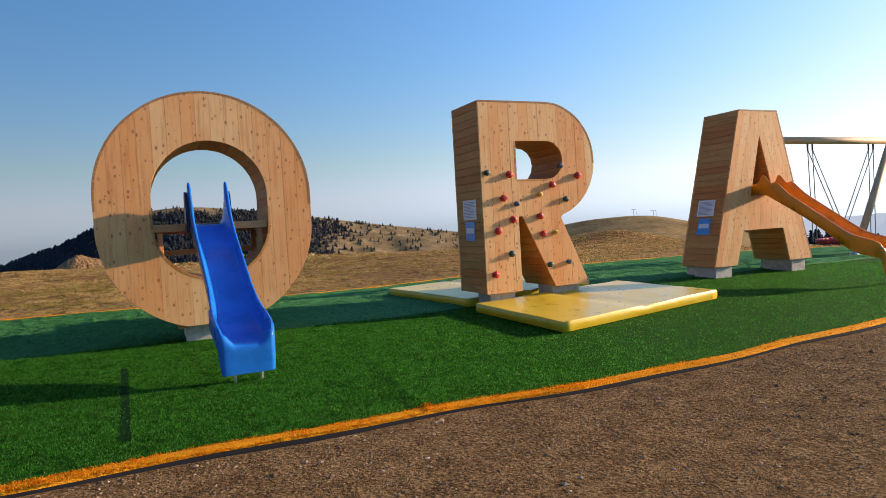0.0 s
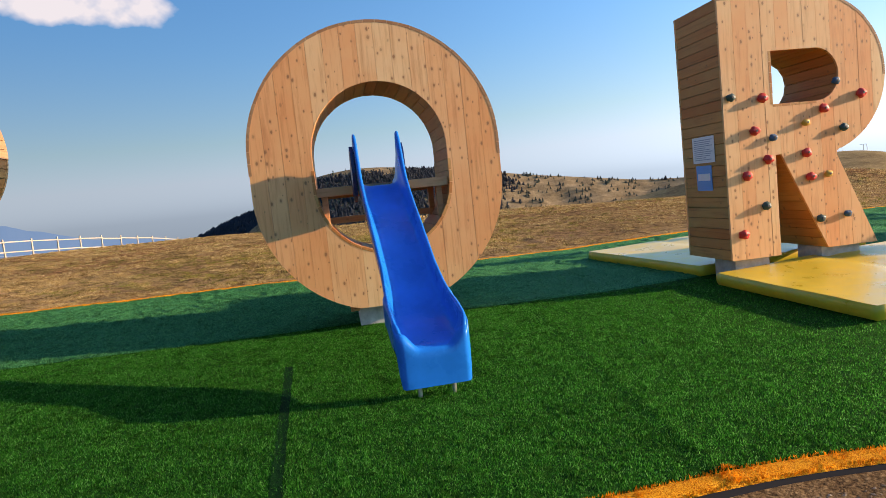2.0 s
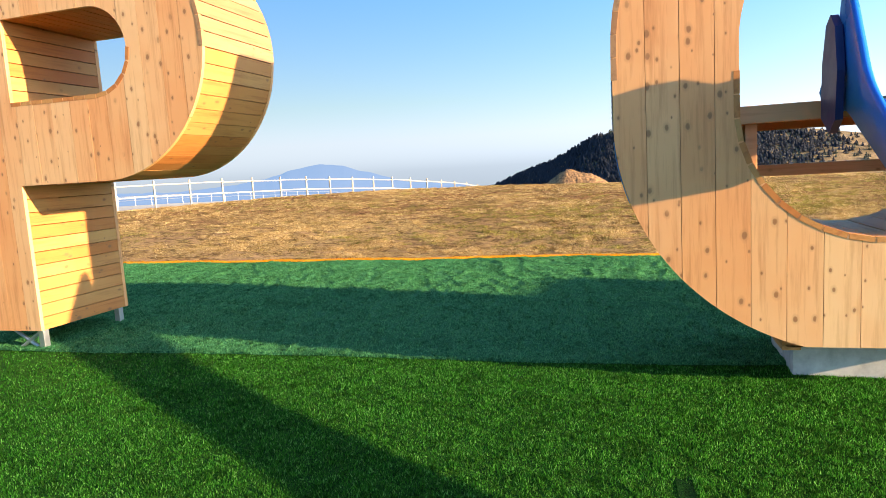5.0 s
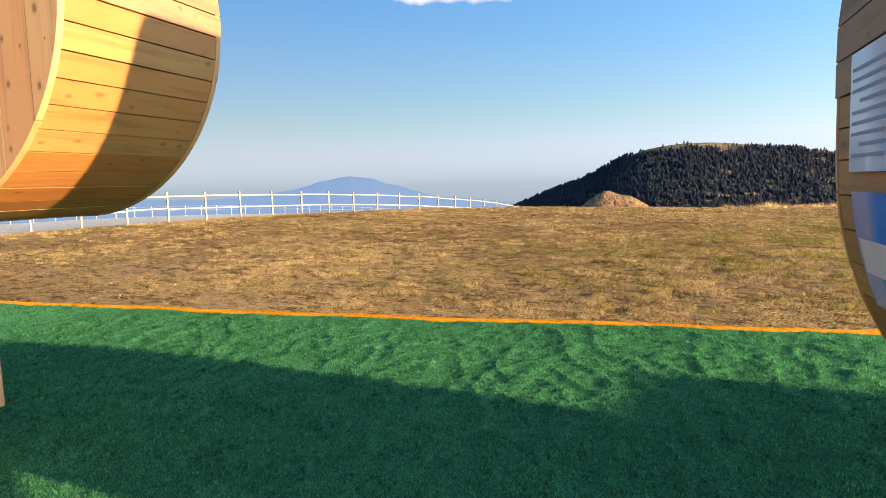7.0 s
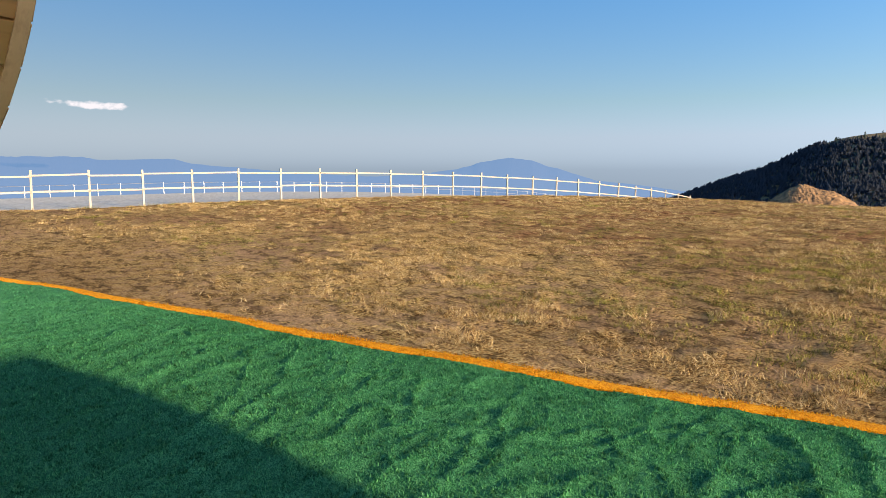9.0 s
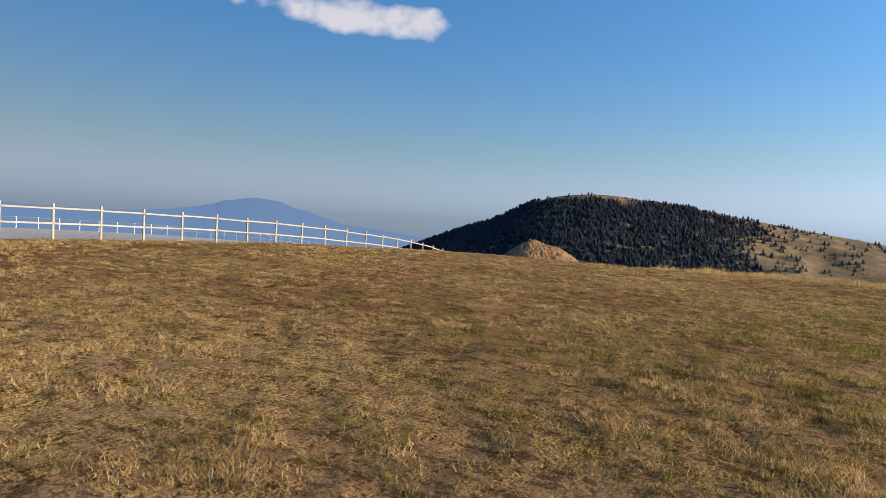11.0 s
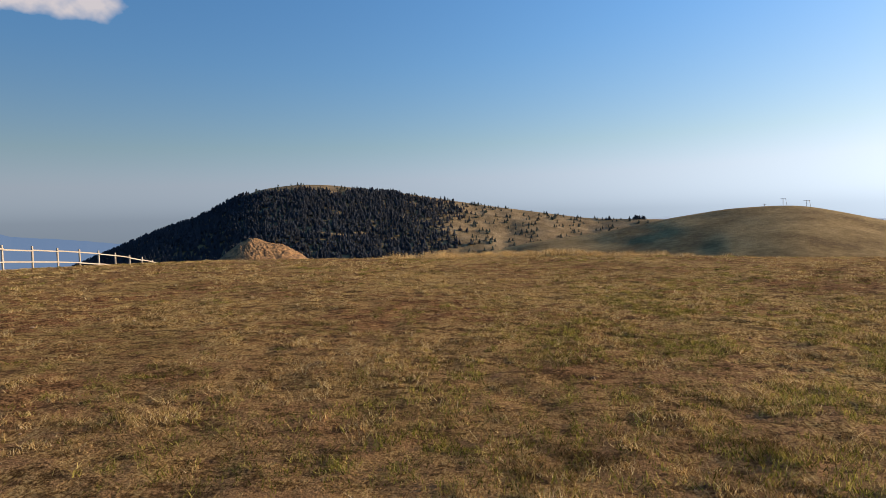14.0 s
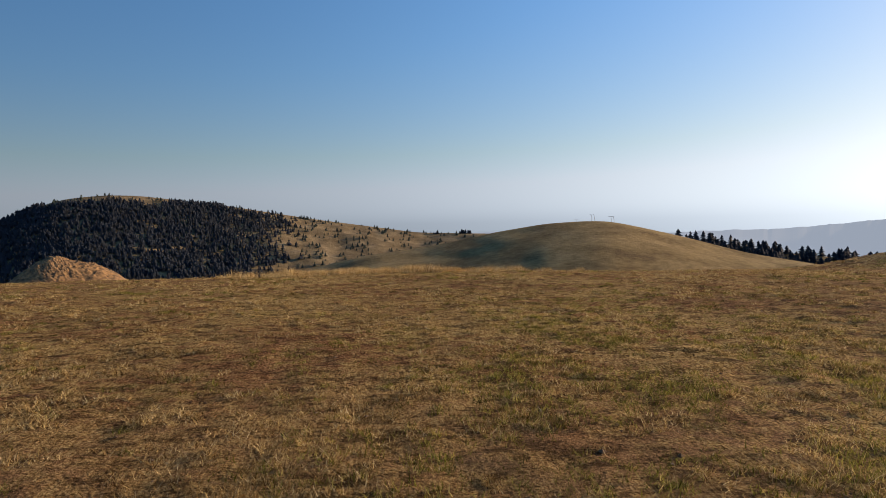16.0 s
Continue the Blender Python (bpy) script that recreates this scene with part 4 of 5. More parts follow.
# ---- rubble heap ----
def heap(x, y, w, h):
    """Tipped earth and stones: a lopsided cone with a lower shoulder, rough with lumps."""
    g = gz(x, y)
    rings, seg = 46, 110
    verts, faces = [(0, 0, 0)], []

    def height(px, py):
        main = max(0.0, 1 - math.hypot((px + 0.22) / 0.92, py / 0.95) ** 1.35)
        side = 0.70 * max(0.0, 1 - math.hypot((px - 0.36) / 0.72, (py + 0.1) / 0.8) ** 1.5)
        top = (main ** 4 + side ** 4) ** 0.25
        rough_part = 0.05 * noise.noise((px * 5, py * 5, 1)) + 0.045 * noise.noise((px * 14, py * 14, 2)) + 0.03 * noise.noise((px * 33, py * 33, 3))
        return 0.98 * top + rough_part * min(1.0, 4 * top)
    for i in range(1, rings + 1):
        for k in range(seg):
            a, r = 2 * math.pi * k / seg, 1.15 * i / rings
            px, py = r * math.cos(a), r * math.sin(a)
            verts.append((px * w, py * w, height(px, py) * h - (0.25 if i == rings else 0.0)))
    verts[0] = (0, 0, height(0, 0) * h)
    faces += [(0, 1 + k, 1 + (k + 1) % seg) for k in range(seg)]
    for i in range(rings - 1):
        for k in range(seg):
            p, q = 1 + i * seg + k, 1 + i * seg + (k + 1) % seg
            faces.append((p, p + seg, q + seg, q))
    ob = new("earth_mound", mesh("earth_mound", verts, faces, rubble_m, True))
    ob.matrix_world = Matrix.Translation((x, y, g - 0.03)) @ Matrix.Rotation(radians(28), 4, "Z")
    return tagged(ob, "mound of ochre stony earth on the meadow", "mound")


heap(-20.9, 38.5, 1.8, 1.05)


# ---- hills and distance ----
EYE0 = (-5.0, 8.0, 1.7)


def ridge(name, table, dist, depth, front, material, label, base, rough, steps=150, az_step=0.25):
    """A hill seen from the meadow: its skyline by bearing and height, its slope falling towards the meadow."""
    az = np.arange(table[0][0], table[-1][0] + 1e-6, az_step)
    el = np.interp(az, [t[0] for t in table], [t[1] for t in table])
    k = np.exp(-0.5 * (np.arange(-8, 9) / 3.0) ** 2)
    el = np.convolve(np.pad(el, 8, mode="edge"), k / k.sum(), mode="valid")
    rs = np.concatenate([np.linspace(dist - front, dist, 46), np.linspace(dist + depth * 0.1, dist + depth, 6)])
    verts, faces = [], []

    def height(a, r):
        top = EYE0[2] + dist * math.tan(radians(float(np.interp(a, az, el))))
        if r <= dist:
            f = (dist - r) / front
            z = top - (top - base) * (f ** 1.25)
        else:
            z = top - (r - dist) * 0.12
        x, y = EYE0[0] + r * math.sin(radians(a)), EYE0[1] + r * math.cos(radians(a))
        bump = rough * (noise.noise((x * 0.012, y * 0.012, 1)) + 0.5 * noise.noise((x * 0.04, y * 0.04, 2)))
        return x, y, z + bump * min(1, abs(dist - r) / (0.1 * front))
    for a in az:
        for r in rs:
            verts.append(height(a, r))
    n = len(rs)
    for i in range(len(az) - 1):
        for j in range(n - 1):
            a = i * n + j
            faces.append((a, a + 1, a + n + 1, a + n))
    tagged(new(name, mesh(name, verts, faces, material)), label, "hill", kind="structure")
    return height


dark_hill = ridge("backdrop_wooded_hill", [(-46, -5.5), (-40, -3.9), (-37, -2.6), (-33, -0.9), (-30, 0.05), (-27.5, 1.45), (-25, 2.45), (-22, 2.78), (-19.5, 2.72), (-13, 1.85), (-6, 0.62), (3, -0.75), (10, -1.0), (16, -1.3)],
                  1000, 300, 420, far_grass_m, "long hill wooded on its shaded side, bare and tan beyond", -110, 5)
grass_hill = ridge("backdrop_grass_hill", [(-14, -5.2), (-8, -3.9), (-2.7, -2.75), (3.7, -1.95), (9.7, -0.8), (13.7, -0.2), (17, -0.05), (19, -0.1), (21.3, -0.6), (25.3, -1.6), (29.6, -2.85), (35, -3.8), (44, -5)],
                   430, 120, 260, far_grass2_m, "rounded bare brown hill with a ski lift on top", -55, 1.6)
wood_hill = ridge("backdrop_wooded_slope", [(18, -1.0), (23, -1.5), (27, -1.9), (31, -2.7), (36, -3.2), (40, -3.9), (48, -4.5), (60, -5)],
                  520, 60, 90, far_grass2_m, "low slope with a dark conifer wood", -60, 1.0)


def tree_shape(tiers, seg, seed):
    """One small conifer: stem and tiers of ragged skirts."""
    rnd = random.Random(seed)
    vs, fs = [], []
    for t in range(tiers):
        z0, z1 = 0.06 + 0.80 * t / tiers, 0.06 + 0.80 * t / tiers + 1.35 / tiers * 0.72
        r = 0.44 * (1 - t / (tiers + 0.3)) + 0.03
        k = len(vs)
        for j in range(seg):
            a = 2 * math.pi * j / seg + t
            rr = r * rnd.uniform(0.6, 1.25)
            vs.append((rr * math.cos(a), rr * math.sin(a), z0 + rnd.uniform(-0.05, 0.04)))
        vs.append((rnd.uniform(-0.015, 0.015), rnd.uniform(-0.015, 0.015), min(1.0, z1)))
        fs += [(k + j, k + (j + 1) % seg, k + seg) for j in range(seg)]
    return np.array(vs), fs


SHAPES = [tree_shape(5, 6, s) for s in range(8)]


def woods(name, spots, material, label):
    verts, faces, off = [], [], 0
    for x, y, z, h, i in spots:
        vs, fs = SHAPES[i % 8]
        a = i * 1.7
        c, s = math.cos(a), math.sin(a)
        w = h * (0.85 + 0.3 * ((i * 7) % 5) / 5)
        p = np.stack([x + w * (vs[:, 0] * c - vs[:, 1] * s), y + w * (vs[:, 0] * s + vs[:, 1] * c), z - 0.4 + h * vs[:, 2]], 1)
        verts.append(p)
        faces += [tuple(v + off for v in f) for f in fs]
        off += len(vs)
    return tagged(new(name, mesh(name, np.concatenate(verts), faces, material, True)), label, "trees", kind="stuff")


rnd = random.Random(4)
dense, sparse = [], []
i = 0
while len(dense) < 9500:
    a, r = rnd.uniform(-45, 4), 1000 - 330 * rnd.random() ** 1.25
    i += 1
    patch = noise.noise((a * 0.35, r * 0.02, 7))
    limit = 1 - float(smooth(-15, -6, a))
    depth_ok = (1000 - r) > 14 + 40 * float(smooth(-26, -22, a)) * (1 - float(smooth(-21, -12, a))) + 30 * patch
    if rnd.random() < limit and (depth_ok or a < -26):
        x, y, z = dark_hill(a, r)
        dense.append((x, y, z, rnd.uniform(5.0, 9.0), i))
while len(sparse) < 900:
    a, r = rnd.uniform(-28, 8), 1000 - 330 * rnd.random()
    i += 1
    if noise.noise((a * 0.8, r * 0.03, 3)) > -0.05 + 0.03 * max(0, a):
        x, y, z = dark_hill(a, r)
        sparse.append((x, y, z, rnd.uniform(3.0, 6.5), i))
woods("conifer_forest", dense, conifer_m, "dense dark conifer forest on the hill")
woods("scattered_conifers", sparse, conifer2_m, "scattered conifers on the tan hillside")
right = []
for k in range(420):
    a = rnd.uniform(21.5, 46)
    x, y, z = wood_hill(a, 520 - rnd.uniform(0, 40))
    right.append((x, y, z, rnd.uniform(5.5, 10.5) * (0.5 if a < 24 else 1), k))
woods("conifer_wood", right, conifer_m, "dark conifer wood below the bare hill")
shrubs = []
for k in range(26):
    a = rnd.choice([rnd.uniform(4.0, 7.6), rnd.uniform(6.5, 7.6)])
    x, y, z = dark_hill(a, 990)
    shrubs.append((x, y, z, rnd.uniform(4, 8), k))
woods("ridge_bushes", shrubs, conifer_m, "dark bushes on the skyline saddle")


# ski-lift masts on the bare hill
def lift_mast(a, h, arms):
    x, y, z = grass_hill(a, 428)
    root = empty("lift_mast", Matrix.Translation((x, y, z)), "thin steel ski-lift mast on the bare hilltop", "mast", "ski-lift masts")
    part("pole", rod((0, 0, -0.5), (0, 0, h), 0.16, n=8), steel, root)
    part("crossarm", box((-1.5 * arms, -0.12, h - 0.2), (1.5 * arms, 0.12, h), 0.02), steel, root)
    if arms > 0.9:
        part("pole", rod((2.2, 0, -0.5), (1.4, 0, h), 0.12, n=8), steel, root)


lift_mast(17.6, 4.2, 1.0)
lift_mast(19.2, 3.6, 1.2)
lift_mast(16.3, 1.4, 0.8)


def range_card(name, table, dist, base, material, label):
    az = np.arange(table[0][0], table[-1][0] + 1e-6, 0.3)
    el = np.interp(az, [t[0] for t in table], [t[1] for t in table])
    verts, faces = [], []
    for a, e in zip(az, el):
        e += 0.10 * noise.noise((a * 0.9, dist, 0)) + 0.05 * noise.noise((a * 2.9, dist, 4))
        for z, r in ((base, dist - 500), (EYE0[2] + dist * math.tan(radians(e)), dist), (base, dist + 250)):
            verts.append((EYE0[0] + r * math.sin(radians(a)), EYE0[1] + r * math.cos(radians(a)), z))
    for i in range(len(az) - 1):
        a = 3 * i
        faces += [(a, a + 1, a + 4, a + 3), (a + 1, a + 2, a + 5, a + 4)]
    tagged(new(name, mesh(name, verts, faces, material)), label, "mountain range", kind="structure")


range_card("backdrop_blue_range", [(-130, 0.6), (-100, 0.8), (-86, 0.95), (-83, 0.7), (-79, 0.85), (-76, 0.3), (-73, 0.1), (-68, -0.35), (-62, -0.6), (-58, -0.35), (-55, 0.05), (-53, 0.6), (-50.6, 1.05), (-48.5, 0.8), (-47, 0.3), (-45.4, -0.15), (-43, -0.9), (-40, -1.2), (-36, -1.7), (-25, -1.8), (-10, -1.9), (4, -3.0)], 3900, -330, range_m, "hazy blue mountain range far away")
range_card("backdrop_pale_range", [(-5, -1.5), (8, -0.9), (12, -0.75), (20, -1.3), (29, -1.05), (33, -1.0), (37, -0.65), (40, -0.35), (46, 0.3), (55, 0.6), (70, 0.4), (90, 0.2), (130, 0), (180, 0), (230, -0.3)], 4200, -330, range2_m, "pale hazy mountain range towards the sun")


# ---- cloud ----
def cloud_mat():
    m = bpy.data.materials.new("cloud")
    m.use_nodes = True
    ns, ln = m.node_tree.nodes, m.node_tree.links
    ns.clear()
    out, em, tr, mx = ns.new("ShaderNodeOutputMaterial"), ns.new("ShaderNodeEmission"), ns.new("ShaderNodeBsdfTransparent"), ns.new("ShaderNodeMixShader")
    co = ns.new("ShaderNodeTexCoord")
    n1 = node(m, "TexNoise", Scale=1.5, Detail=4.0, Roughness=0.5)
    mp = node(m, "Mapping", Scale=(1.9, 1, 0.75))
    ln.new(co.outputs["Object"], mp.inputs[0])
    ln.new(mp.outputs[0], n1.inputs["Vector"])
    sp = ns.new("ShaderNodeSeparateXYZ")
    ln.new(co.outputs["Object"], sp.inputs[0])
    # soft ellipse in the card's own unit square
    xx = calc(m, "MULTIPLY", sp.outputs[0], sp.outputs[0])
    zc = calc(m, "ADD", sp.outputs[2], calc(m, "MULTIPLY", sp.outputs[0], 0.22))
    zz = calc(m, "MULTIPLY", calc(m, "MULTIPLY", zc, zc), 2.6)
    body = calc(m, "SUBTRACT", 0.62, calc(m, "ADD", calc(m, "MULTIPLY", xx, 0.75), zz))
    dens = calc(m, "ADD", body, calc(m, "MULTIPLY", calc(m, "SUBTRACT", n1.outputs["Fac"], 0.5), 1.7))
    a = ramp(m, dens, [(0.18, (0, 0, 0)), (0.55, (0.92, 0.92, 0.92))])
    # the card glows: sunlit white of the cloud is put in as emission
    em.inputs[0].default_value, em.inputs[1].default_value = (0.86, 0.88, 0.93, 1), 0.51
    ln.new(a, mx.inputs[0])
    ln.new(tr.outputs[0], mx.inputs[1])
    ln.new(em.outputs[0], mx.inputs[2])
    ln.new(mx.outputs[0], out.inputs[0])
    return m


cloud_m = cloud_mat()


def cloud(az, el, w, h, name="backdrop_cloud"):
    d = 3000
    c = Vector((EYE0[0] + d * math.sin(radians(az)) * math.cos(radians(el)), EYE0[1] + d * math.cos(radians(az)) * math.cos(radians(el)), d * math.sin(radians(el))))
    me = mesh(name, [(-1, 0, -1), (1, 0, -1), (1, 0, 1), (-1, 0, 1)], [(0, 1, 2, 3)], cloud_m)
    ob = new(name, me)
    ob.matrix_world = Matrix.Translation(c) @ Matrix.Rotation(radians(-az), 4, "Z") @ Matrix.Rotation(radians(el), 4, "X") @ Matrix.Diagonal((d * math.tan(radians(w)), 1, d * math.tan(radians(h)), 1))
    return tagged(ob, "small white cumulus cloud over the far range", "cloud", kind="structure")


cloud(-42.8, 16.7, 11.2, 3.5)
cloud(-84.0, 4.9, 3.4, 0.75)
cloud(-54.6, 18.9, 1.9, 1.3)
cloud(-25.5, 19.3, 1.4, 0.7)

# ---- grass, turf pile and grit ----
def island_mat(name, stops, rough=0.8, thin=0.0, clump=0.0, low=0.4):
    """Many small loose pieces in one mesh, each with its own tone; thin ones let some light through."""
    m, ns, ln, b = mat(name, rough)
    g = node(m, "NewGeometry")
    tone = ramp(m, g.outputs["Random Per Island"], stops)
    if clump:
        field = calc(m, "ADD", calc(m, "MULTIPLY", noise_tex(m, vec(m), clump, 3, 0.6), 0.6), calc(m, "MULTIPLY", noise_tex(m, vec(m), clump * 0.21, 3, 0.6), 0.4))
        tone = mix(m, 1.0, tone, ramp(m, field, [(0.40, (low, low * 0.95, low * 0.85)), (0.50, (0.85, 0.85, 0.85)), (0.58, (1.0, 1.0, 1.0))]), "MULTIPLY")
    ln.new(tone, b.inputs["Base Color"])
    b.inputs["Specular IOR Level"].default_value = 0.06
    if thin:
        through_light, both = ns.new("ShaderNodeBsdfTranslucent"), ns.new("ShaderNodeMixShader")
        ln.new(tone, through_light.inputs[0])
        both.inputs[0].default_value = thin
        ln.new(b.outputs[0], both.inputs[1])
        ln.new(through_light.outputs[0], both.inputs[2])
        ln.new(both.outputs[0], ns["Material Output"].inputs[0])
    return m


def tri_mesh(name, verts, material):
    """A mesh of loose triangles out of an array of n x 3 corners."""
    n = len(verts) // 3
    me = bpy.data.meshes.new(name)
    me.vertices.add(n * 3)
    me.vertices.foreach_set("co", np.asarray(verts, np.float32).ravel())
    me.loops.add(n * 3)
    me.loops.foreach_set("vertex_index", np.arange(n * 3, dtype=np.int32))
    me.polygons.add(n)
    me.polygons.foreach_set("loop_start", np.arange(0, n * 3, 3, dtype=np.int32))
    me.polygons.foreach_set("loop_total", np.full(n, 3, np.int32))
    me.materials.append(material)
    me.update(calc_edges=True)
    return me


rg = np.random.default_rng(11)


def blades(x, y, z, height, width, lean):
    """Corner array of one pointed blade at each place."""
    n = len(x)
    a, b = rg.uniform(0, 2 * np.pi, n), rg.uniform(0, 2 * np.pi, n)
    h = height * rg.uniform(0.55, 1.3, n)
    w = width * rg.uniform(0.7, 1.3, n)
    l = lean * h * rg.uniform(0.2, 1.2, n)
    p0 = np.stack([x - w * np.cos(a), y - w * np.sin(a), z - 0.006], 1)
    p1 = np.stack([x + w * np.cos(a), y + w * np.sin(a), z - 0.006], 1)
    p2 = np.stack([x + l * np.cos(b), y + l * np.sin(b), z + h], 1)
    return np.stack([p0, p1, p2], 1).reshape(-1, 3)


def uv_arrays(u, v):
    return CU * u - SU * v, SU * u + CU * v


# pile of the turf: dense where the walk passes close, thin beyond
def pile(name, n, zone, near, lo, hi, lift, stops, label, size, width, lean, share=0.72):
    (u0, u1, v0, v1), (a0, a1, b0, b1) = zone, near
    k = int(n * share)
    u = np.concatenate([rg.uniform(a0, a1, k) + rg.normal(0, 0.9, k), rg.uniform(u0, u1, n - k)])
    v = np.concatenate([rg.uniform(b0, b1, k), rg.uniform(v0, v1, n - k)])
    grow = np.concatenate([np.ones(k), np.full(n - k, 1.35)])
    keep = np.array([lo(a) < b < hi(a) for a, b in zip(u, v)])
    u, v, grow = u[keep], v[keep], grow[keep]
    # most blades left out along the painted shadow strip
    shadow_strip = (v > 4.95) & (v < 7.5) & (np.abs(u + 0.297 + 0.034 * (v - 6.45)) < 0.032) & (rg.uniform(0, 1, len(u)) < 0.82)
    u, v, grow = u[~shadow_strip], v[~shadow_strip], grow[~shadow_strip]
    x, y = uv_arrays(u, v)
    z = ground_z(x, y) + lift + np.array([0.45 * wrinkle(a, b) if lift < 0.035 else wrinkle(a, b) for a, b in zip(u, v)])
    tall = np.array([0.75 + 0.5 * noise.noise((a * 9, b * 9, 2)) + 0.35 * noise.noise((a * 28, b * 28, 4)) for a, b in zip(u, v)])
    ob = new(name, tri_mesh(name, blades(x, y, z, size * np.clip(tall, 0.3, 1.4), width * grow, lean), island_mat(name, stops, thin=0.6, clump=26.0, low=0.42)))
    return tagged(ob, label, "turf pile", kind="stuff")


GREENS = [(0.0, (0.006, 0.055, 0.007)), (0.4, (0.022, 0.170, 0.016)), (0.8, (0.054, 0.30, 0.030)), (1.0, (0.19, 0.52, 0.12))]
pile("turf_pile_front", 860000, (-10, 14, 4.4, 9.4), (-3.6, 3.4, 4.6, 8.9), lambda u: near_edge(u) + 0.14, seam, 0.028, GREENS, "short green plastic pile of the artificial turf", 0.016, 0.0040, 0.9)
pile("turf_pile_rear", 520000, (-12, 12, 8.3, 13.4), (-7.0, 1.5, 8.6, 13.0), seam, lambda u: far_edge(u) - 0.165, 0.042,
     [(0.0, (0.018, 0.120, 0.046)), (0.5, (0.058, 0.295, 0.11)), (1.0, (0.16, 0.49, 0.19))], "short blue-green plastic pile of the artificial turf", 0.015, 0.0042, 0.9)
ORANGES = [(0.0, (0.55, 0.12, 0.003)), (0.6, (0.88, 0.30, 0.009)), (1.0, (0.95, 0.45, 0.04))]
PALE_ORANGES = [(0.0, (0.58, 0.17, 0.006)), (0.6, (0.88, 0.42, 0.015)), (1.0, (0.95, 0.58, 0.07))]
pile("border_pile_front", 40000, (-6, 12, 4.2, 5.0), (-2, 4, 4.2, 4.75), near_edge, lambda u: near_edge(u) + 0.15, 0.036, ORANGES, "orange plastic pile of the turf border", 0.012, 0.0035, 0.9)
pile("border_pile_rear", 40000, (-10, 6, 12.0, 13.4), (-7, -1, 12.3, 12.9), lambda u: far_edge(u) - 0.165, far_edge, 0.046, PALE_ORANGES, "orange plastic pile of the turf border", 0.012, 0.0035, 0.9)


# meadow tufts, thick near the walk and thinner away from it
def meadow(name, clumps, per, spread, height, stops, label, seed, green=False):
    t = rg.uniform(0, 1, clumps) ** 0.9
    ang = rg.uniform(-1.75, 1.1, clumps)
    r = 1.2 + 27 * t ** 1.25
    x, y = -8.0 + r * np.sin(ang), 9.3 + r * np.cos(ang) + rg.uniform(0, 3.0, clumps)
    v = -SU * x + CU * y
    u = CU * x + SU * y
    field = np.array([0.6 * noise.noise((a * 0.35, b * 0.35, seed)) + 0.7 * noise.noise((a * 1.4, b * 2.2, seed)) + 0.4 * noise.noise((a * 5, b * 7, seed)) for a, b in zip(x, y)])
    keep = (v > 12.9 + 0.05 * u) & (field > (0.24 if green else 0.06))
    x, y = x[keep], y[keep]
    size = rg.uniform(0.45, 1.25, len(x)) * (1 + 0.35 * (rg.uniform(0, 1, len(x)) > 0.93))
    bx = np.repeat(x, per) + rg.normal(0, spread, len(x) * per) * np.repeat(size, per)
    by = np.repeat(y, per) + rg.normal(0, spread, len(x) * per) * np.repeat(size, per)
    bz = ground_z(bx, by) + np.repeat(np.array([clods(a, b) for a, b in zip(x, y)]), per)
    far = np.repeat(np.clip(np.hypot(x + 8, y - 11) / 6, 1, 3.2), per)
    ob = new(name, tri_mesh(name, blades(bx, by, bz, height * np.repeat(size, per), 0.0026 * far, 1.5), island_mat(name, stops, thin=0.35, clump=6.5, low=0.28)))
    return tagged(ob, label, "grass", kind="stuff")


STRAW = [(0.0, (0.12, 0.060, 0.022)), (0.3, (0.38, 0.225, 0.080)), (0.7, (0.76, 0.54, 0.22)), (1.0, (0.95, 0.77, 0.43))]
meadow("dry_meadow_grass", 42000, 26, 0.042, 0.038, STRAW, "short dry straw-coloured meadow grass", 3)
meadow("green_meadow_grass", 17000, 20, 0.045, 0.038, [(0.0, (0.06, 0.058, 0.011)), (0.6, (0.29, 0.265, 0.05)), (1.0, (0.60, 0.50, 0.15))], "short olive-green meadow grass in patches", 8, True)

# the greener patch ahead of the walk, with a few stronger tufts
n = 6000
x, y = rg.normal(-6.4, 1.8, n), rg.normal(17.0, 3.4, n)
ok = np.array([noise.noise((a * 0.9, b * 0.9, 6)) + 0.5 * noise.noise((a * 2.6, b * 2.6, 1)) > rg.normal(0.05, 0.22) for a, b in zip(x, y)]) & (-SU * x + CU * y > 13.4)
x, y = x[ok], y[ok]
bx, by = np.repeat(x, 18) + rg.normal(0, 0.045, len(x) * 18), np.repeat(y, 18) + rg.normal(0, 0.045, len(x) * 18)
tagged(new("green_tuft_patch", tri_mesh("green_tuft_patch", blades(bx, by, ground_z(bx, by) + np.repeat(np.array([clods(a, b) for a, b in zip(x, y)]), 18), 0.040, 0.0036, 1.0), island_mat("green_tufts", [(0.0, (0.075, 0.072, 0.013)), (0.5, (0.29, 0.265, 0.045)), (0.8, (0.48, 0.40, 0.10)), (1.0, (0.74, 0.58, 0.22))], thin=0.35, clump=6.5, low=0.35))), "greener tufts of meadow grass in a patch", "grass", kind="stuff")

# taller straw on the brow of the meadow
n = 34000
centres = np.stack([rg.normal(0.0, 0.11, 260), rg.uniform(23, 30, 260)], 1)
pick = rg.integers(0, 260, n)
ang, r = centres[pick, 0] + rg.normal(0, 0.006, n), centres[pick, 1] + rg.normal(0, 0.2, n)
x, y = -9.2 + r * np.sin(ang), 13.0 + r * np.cos(ang)
tagged(new("tall_straw_grass", tri_mesh("tall_straw_grass", blades(x, y, ground_z(x, y), 0.26 * rg.uniform(0.4, 1.2, 260)[pick], 0.006, 0.6), island_mat("tall_straw", STRAW))), "tall dry straw on the brow of the meadow", "grass", kind="stuff")


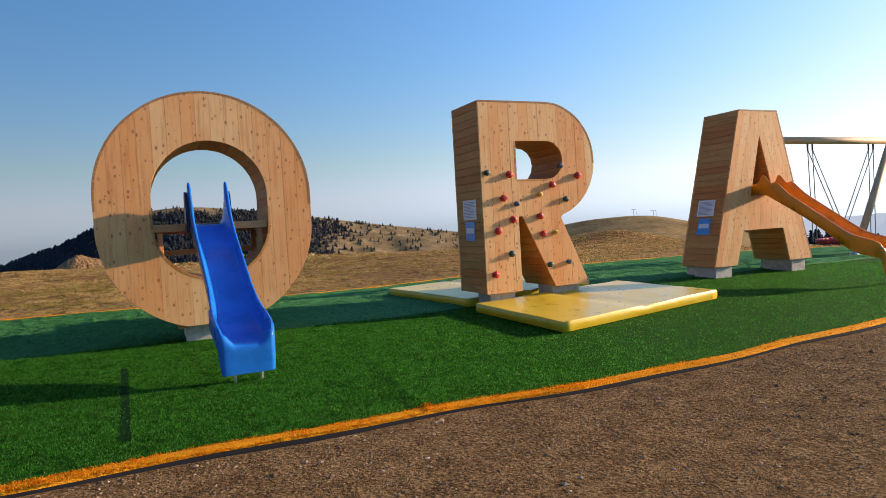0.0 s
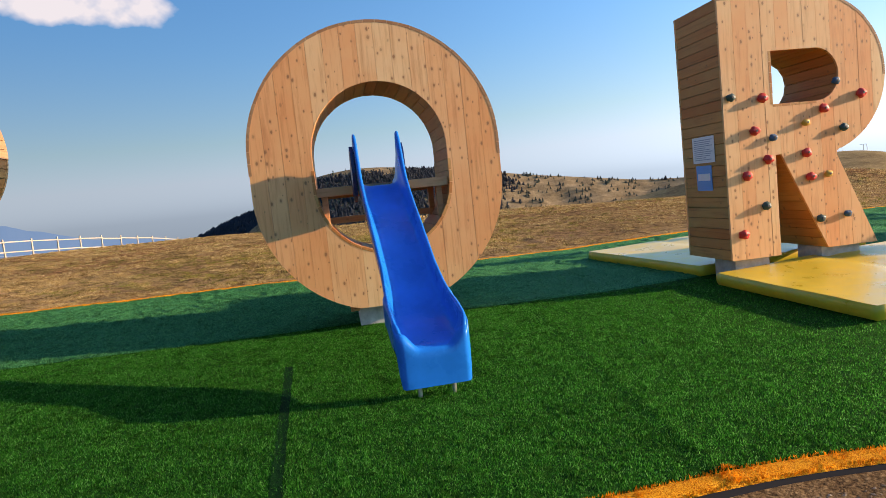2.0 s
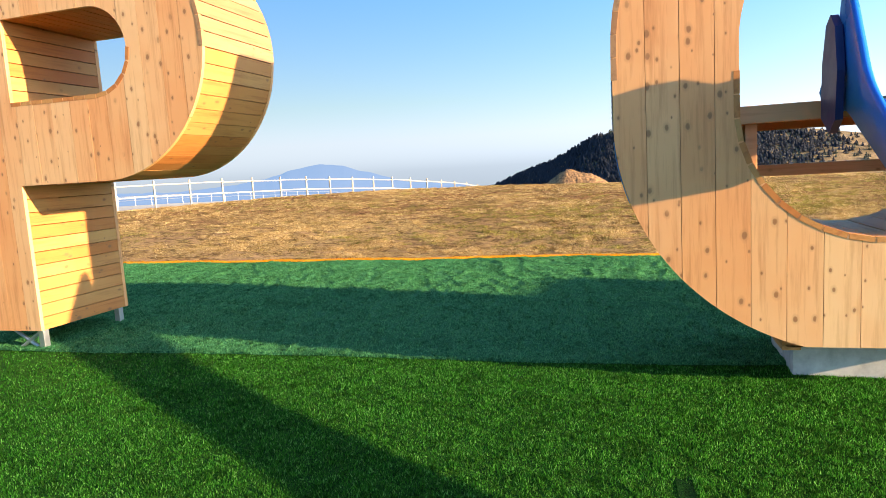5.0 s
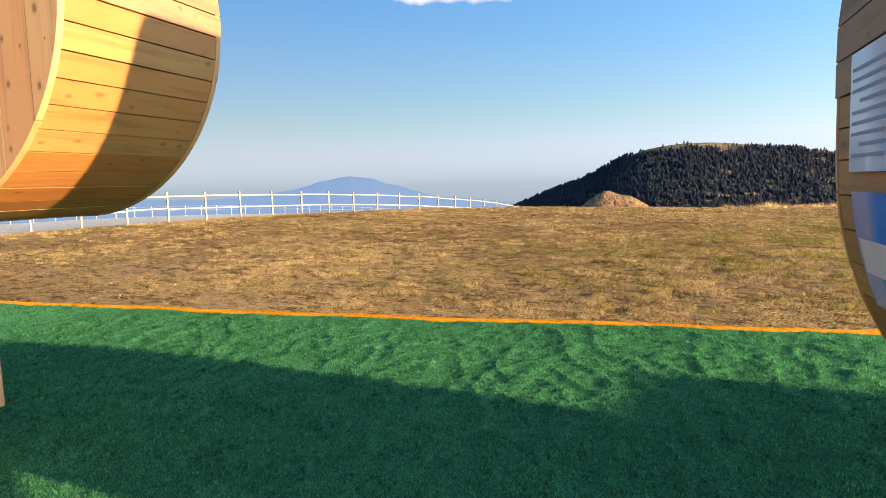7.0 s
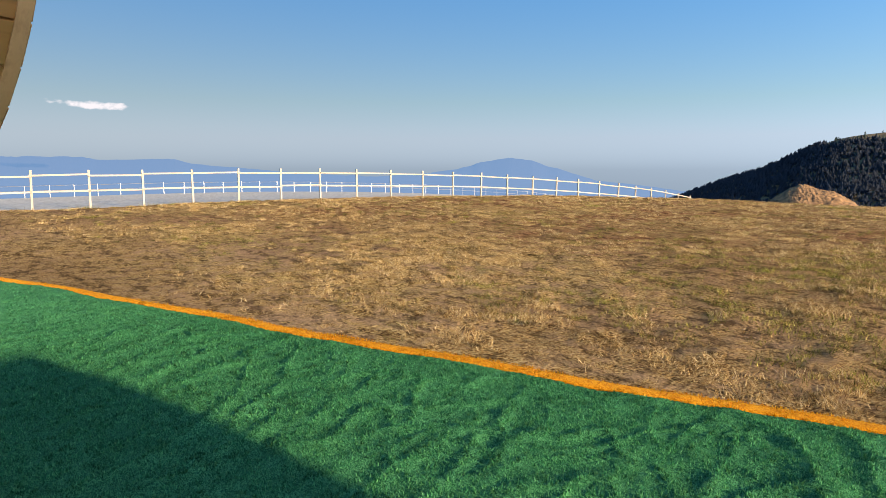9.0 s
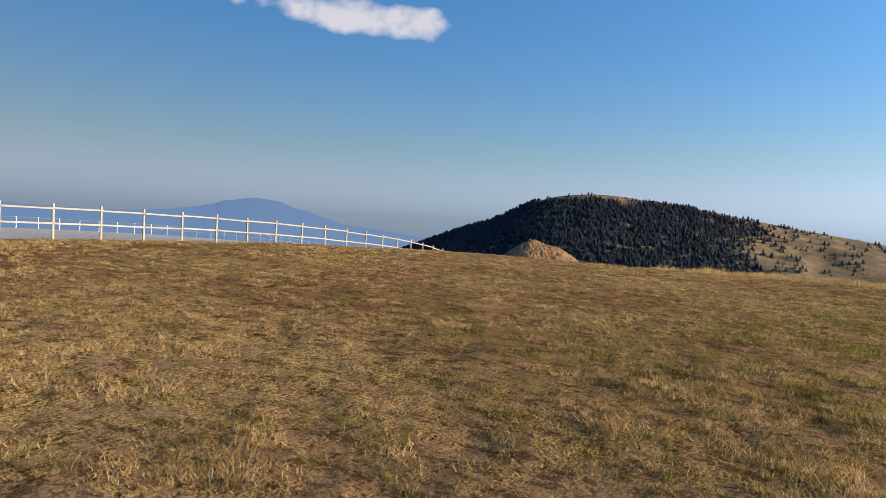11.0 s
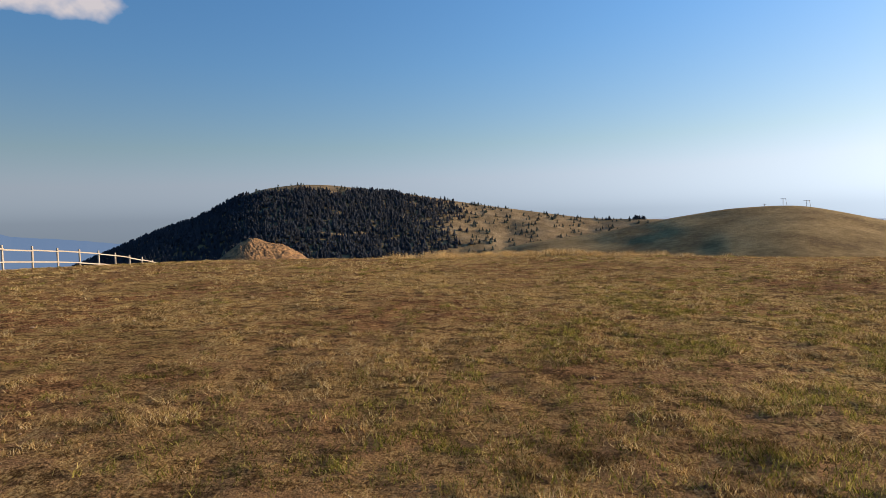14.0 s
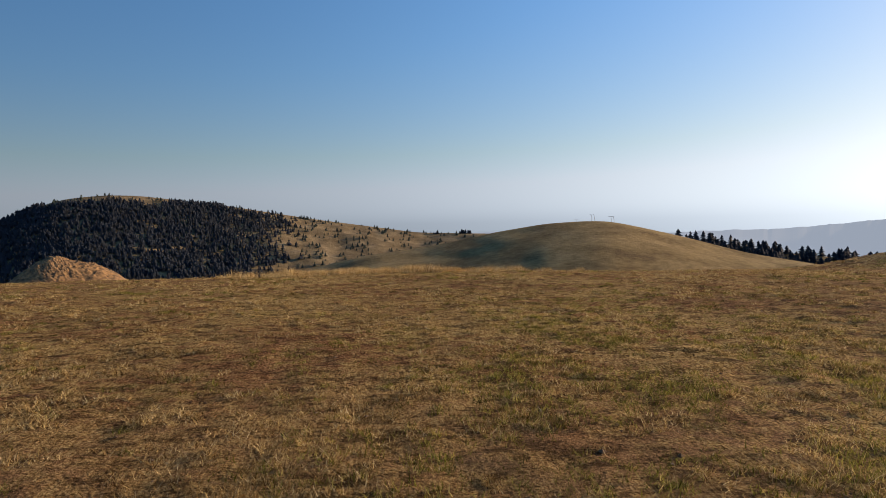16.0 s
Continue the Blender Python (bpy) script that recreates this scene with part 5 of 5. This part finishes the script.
# weeds along the foot of the fence
n = 5000
s = rg.choice(rg.uniform(-18, 40, 40), n) + rg.normal(0, 0.25, n)
pts = [fence_point(float(a)) for a in s]
x, y = np.array([p[0] for p in pts]) + rg.normal(0.1, 0.15, n), np.array([p[1] for p in pts])
tagged(new("fence_weeds", tri_mesh("fence_weeds", blades(x, y, ground_z(x, y), 0.16, 0.012, 0.7), island_mat("fence_weed", [(0.0, (0.05, 0.06, 0.02)), (1.0, (0.22, 0.2, 0.08))]))), "low weeds along the foot of the fence", "weeds", kind="stuff")


# stones in the grit and in the meadow
def stones(name, x, y, size, label, stops):
    n = len(x)
    base = np.array([(1, 0, 0), (-1, 0, 0), (0, 1, 0), (0, -1, 0), (0, 0, 1), (0, 0, -1)], float)
    tri = np.array([(0, 2, 4), (2, 1, 4), (1, 3, 4), (3, 0, 4), (2, 0, 5), (1, 2, 5), (3, 1, 5), (0, 3, 5)])
    a = rg.uniform(0, 6.3, n)
    s = size * rg.lognormal(0, 0.5, n)
    vs = base[None] * (1 + rg.uniform(-0.3, 0.3, (n, 6, 1)))
    vs = vs * np.stack([s * rg.uniform(0.8, 1.5, n), s, s * 0.55], 1)[:, None, :]
    c, d = np.cos(a)[:, None], np.sin(a)[:, None]
    px = vs[..., 0] * c - vs[..., 1] * d + x[:, None]
    py = vs[..., 0] * d + vs[..., 1] * c + y[:, None]
    pz = vs[..., 2] + (ground_z(x, y) + s * 0.12)[:, None]
    p = np.stack([px, py, pz], 2)
    me = bpy.data.meshes.new(name)
    faces = (tri[None] + 6 * np.arange(n)[:, None, None]).reshape(-1, 3)
    me.from_pydata(p.reshape(-1, 3).tolist(), [], faces.tolist())
    me.materials.append(island_mat(name, stops, 0.95))
    return tagged(new(name, me), label, "stones", kind="stuff")


n = 26000
u, v = rg.uniform(-2.5, 10, n), 4.36 - 3.6 * rg.uniform(0, 1, n) ** 1.3
keep = np.array([b < near_edge(a) - 0.05 for a, b in zip(u, v)])
x, y = uv_arrays(u[keep], v[keep])
stones("grit_stones", x, y, 0.0050, "small brown and pale stones loose in the grit", [(0.0, (0.12, 0.075, 0.045)), (0.5, (0.24, 0.16, 0.09)), (0.9, (0.33, 0.24, 0.16)), (1.0, (0.48, 0.38, 0.27))])
n = 1600
ang, r = rg.uniform(-1.5, 0.9, n), 2 + 12 * rg.uniform(0, 1, n)
x, y = -8 + r * np.sin(ang), 10 + r * np.cos(ang)
keep = (-SU * x + CU * y) > 13.2
stones("meadow_stones", x[keep], y[keep], 0.008, "small stones scattered in the meadow", [(0.0, (0.1, 0.06, 0.035)), (0.6, (0.26, 0.17, 0.10)), (1.0, (0.38, 0.27, 0.17))])

# a cast shadow painted as a narrow strip of darker turf
shadow_strip_m = turf_mat("shadow_dark_turf", (0.001, 0.012, 0.002), (0.003, 0.030, 0.005), (0.010, 0.07, 0.010))
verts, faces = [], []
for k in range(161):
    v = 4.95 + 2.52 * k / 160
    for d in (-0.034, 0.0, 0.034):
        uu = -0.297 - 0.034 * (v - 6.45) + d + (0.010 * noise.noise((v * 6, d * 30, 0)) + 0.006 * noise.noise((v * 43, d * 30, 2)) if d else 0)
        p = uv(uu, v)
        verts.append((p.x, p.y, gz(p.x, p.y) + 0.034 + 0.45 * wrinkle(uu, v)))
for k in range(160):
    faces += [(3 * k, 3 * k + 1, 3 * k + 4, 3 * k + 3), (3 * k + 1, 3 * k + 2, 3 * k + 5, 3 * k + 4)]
tagged(new("shadow_turf_strip", mesh("shadow_turf_strip", verts, faces, shadow_strip_m)), "narrow strip painted dark on the green turf for a shadow", "turf strip", kind="structure")
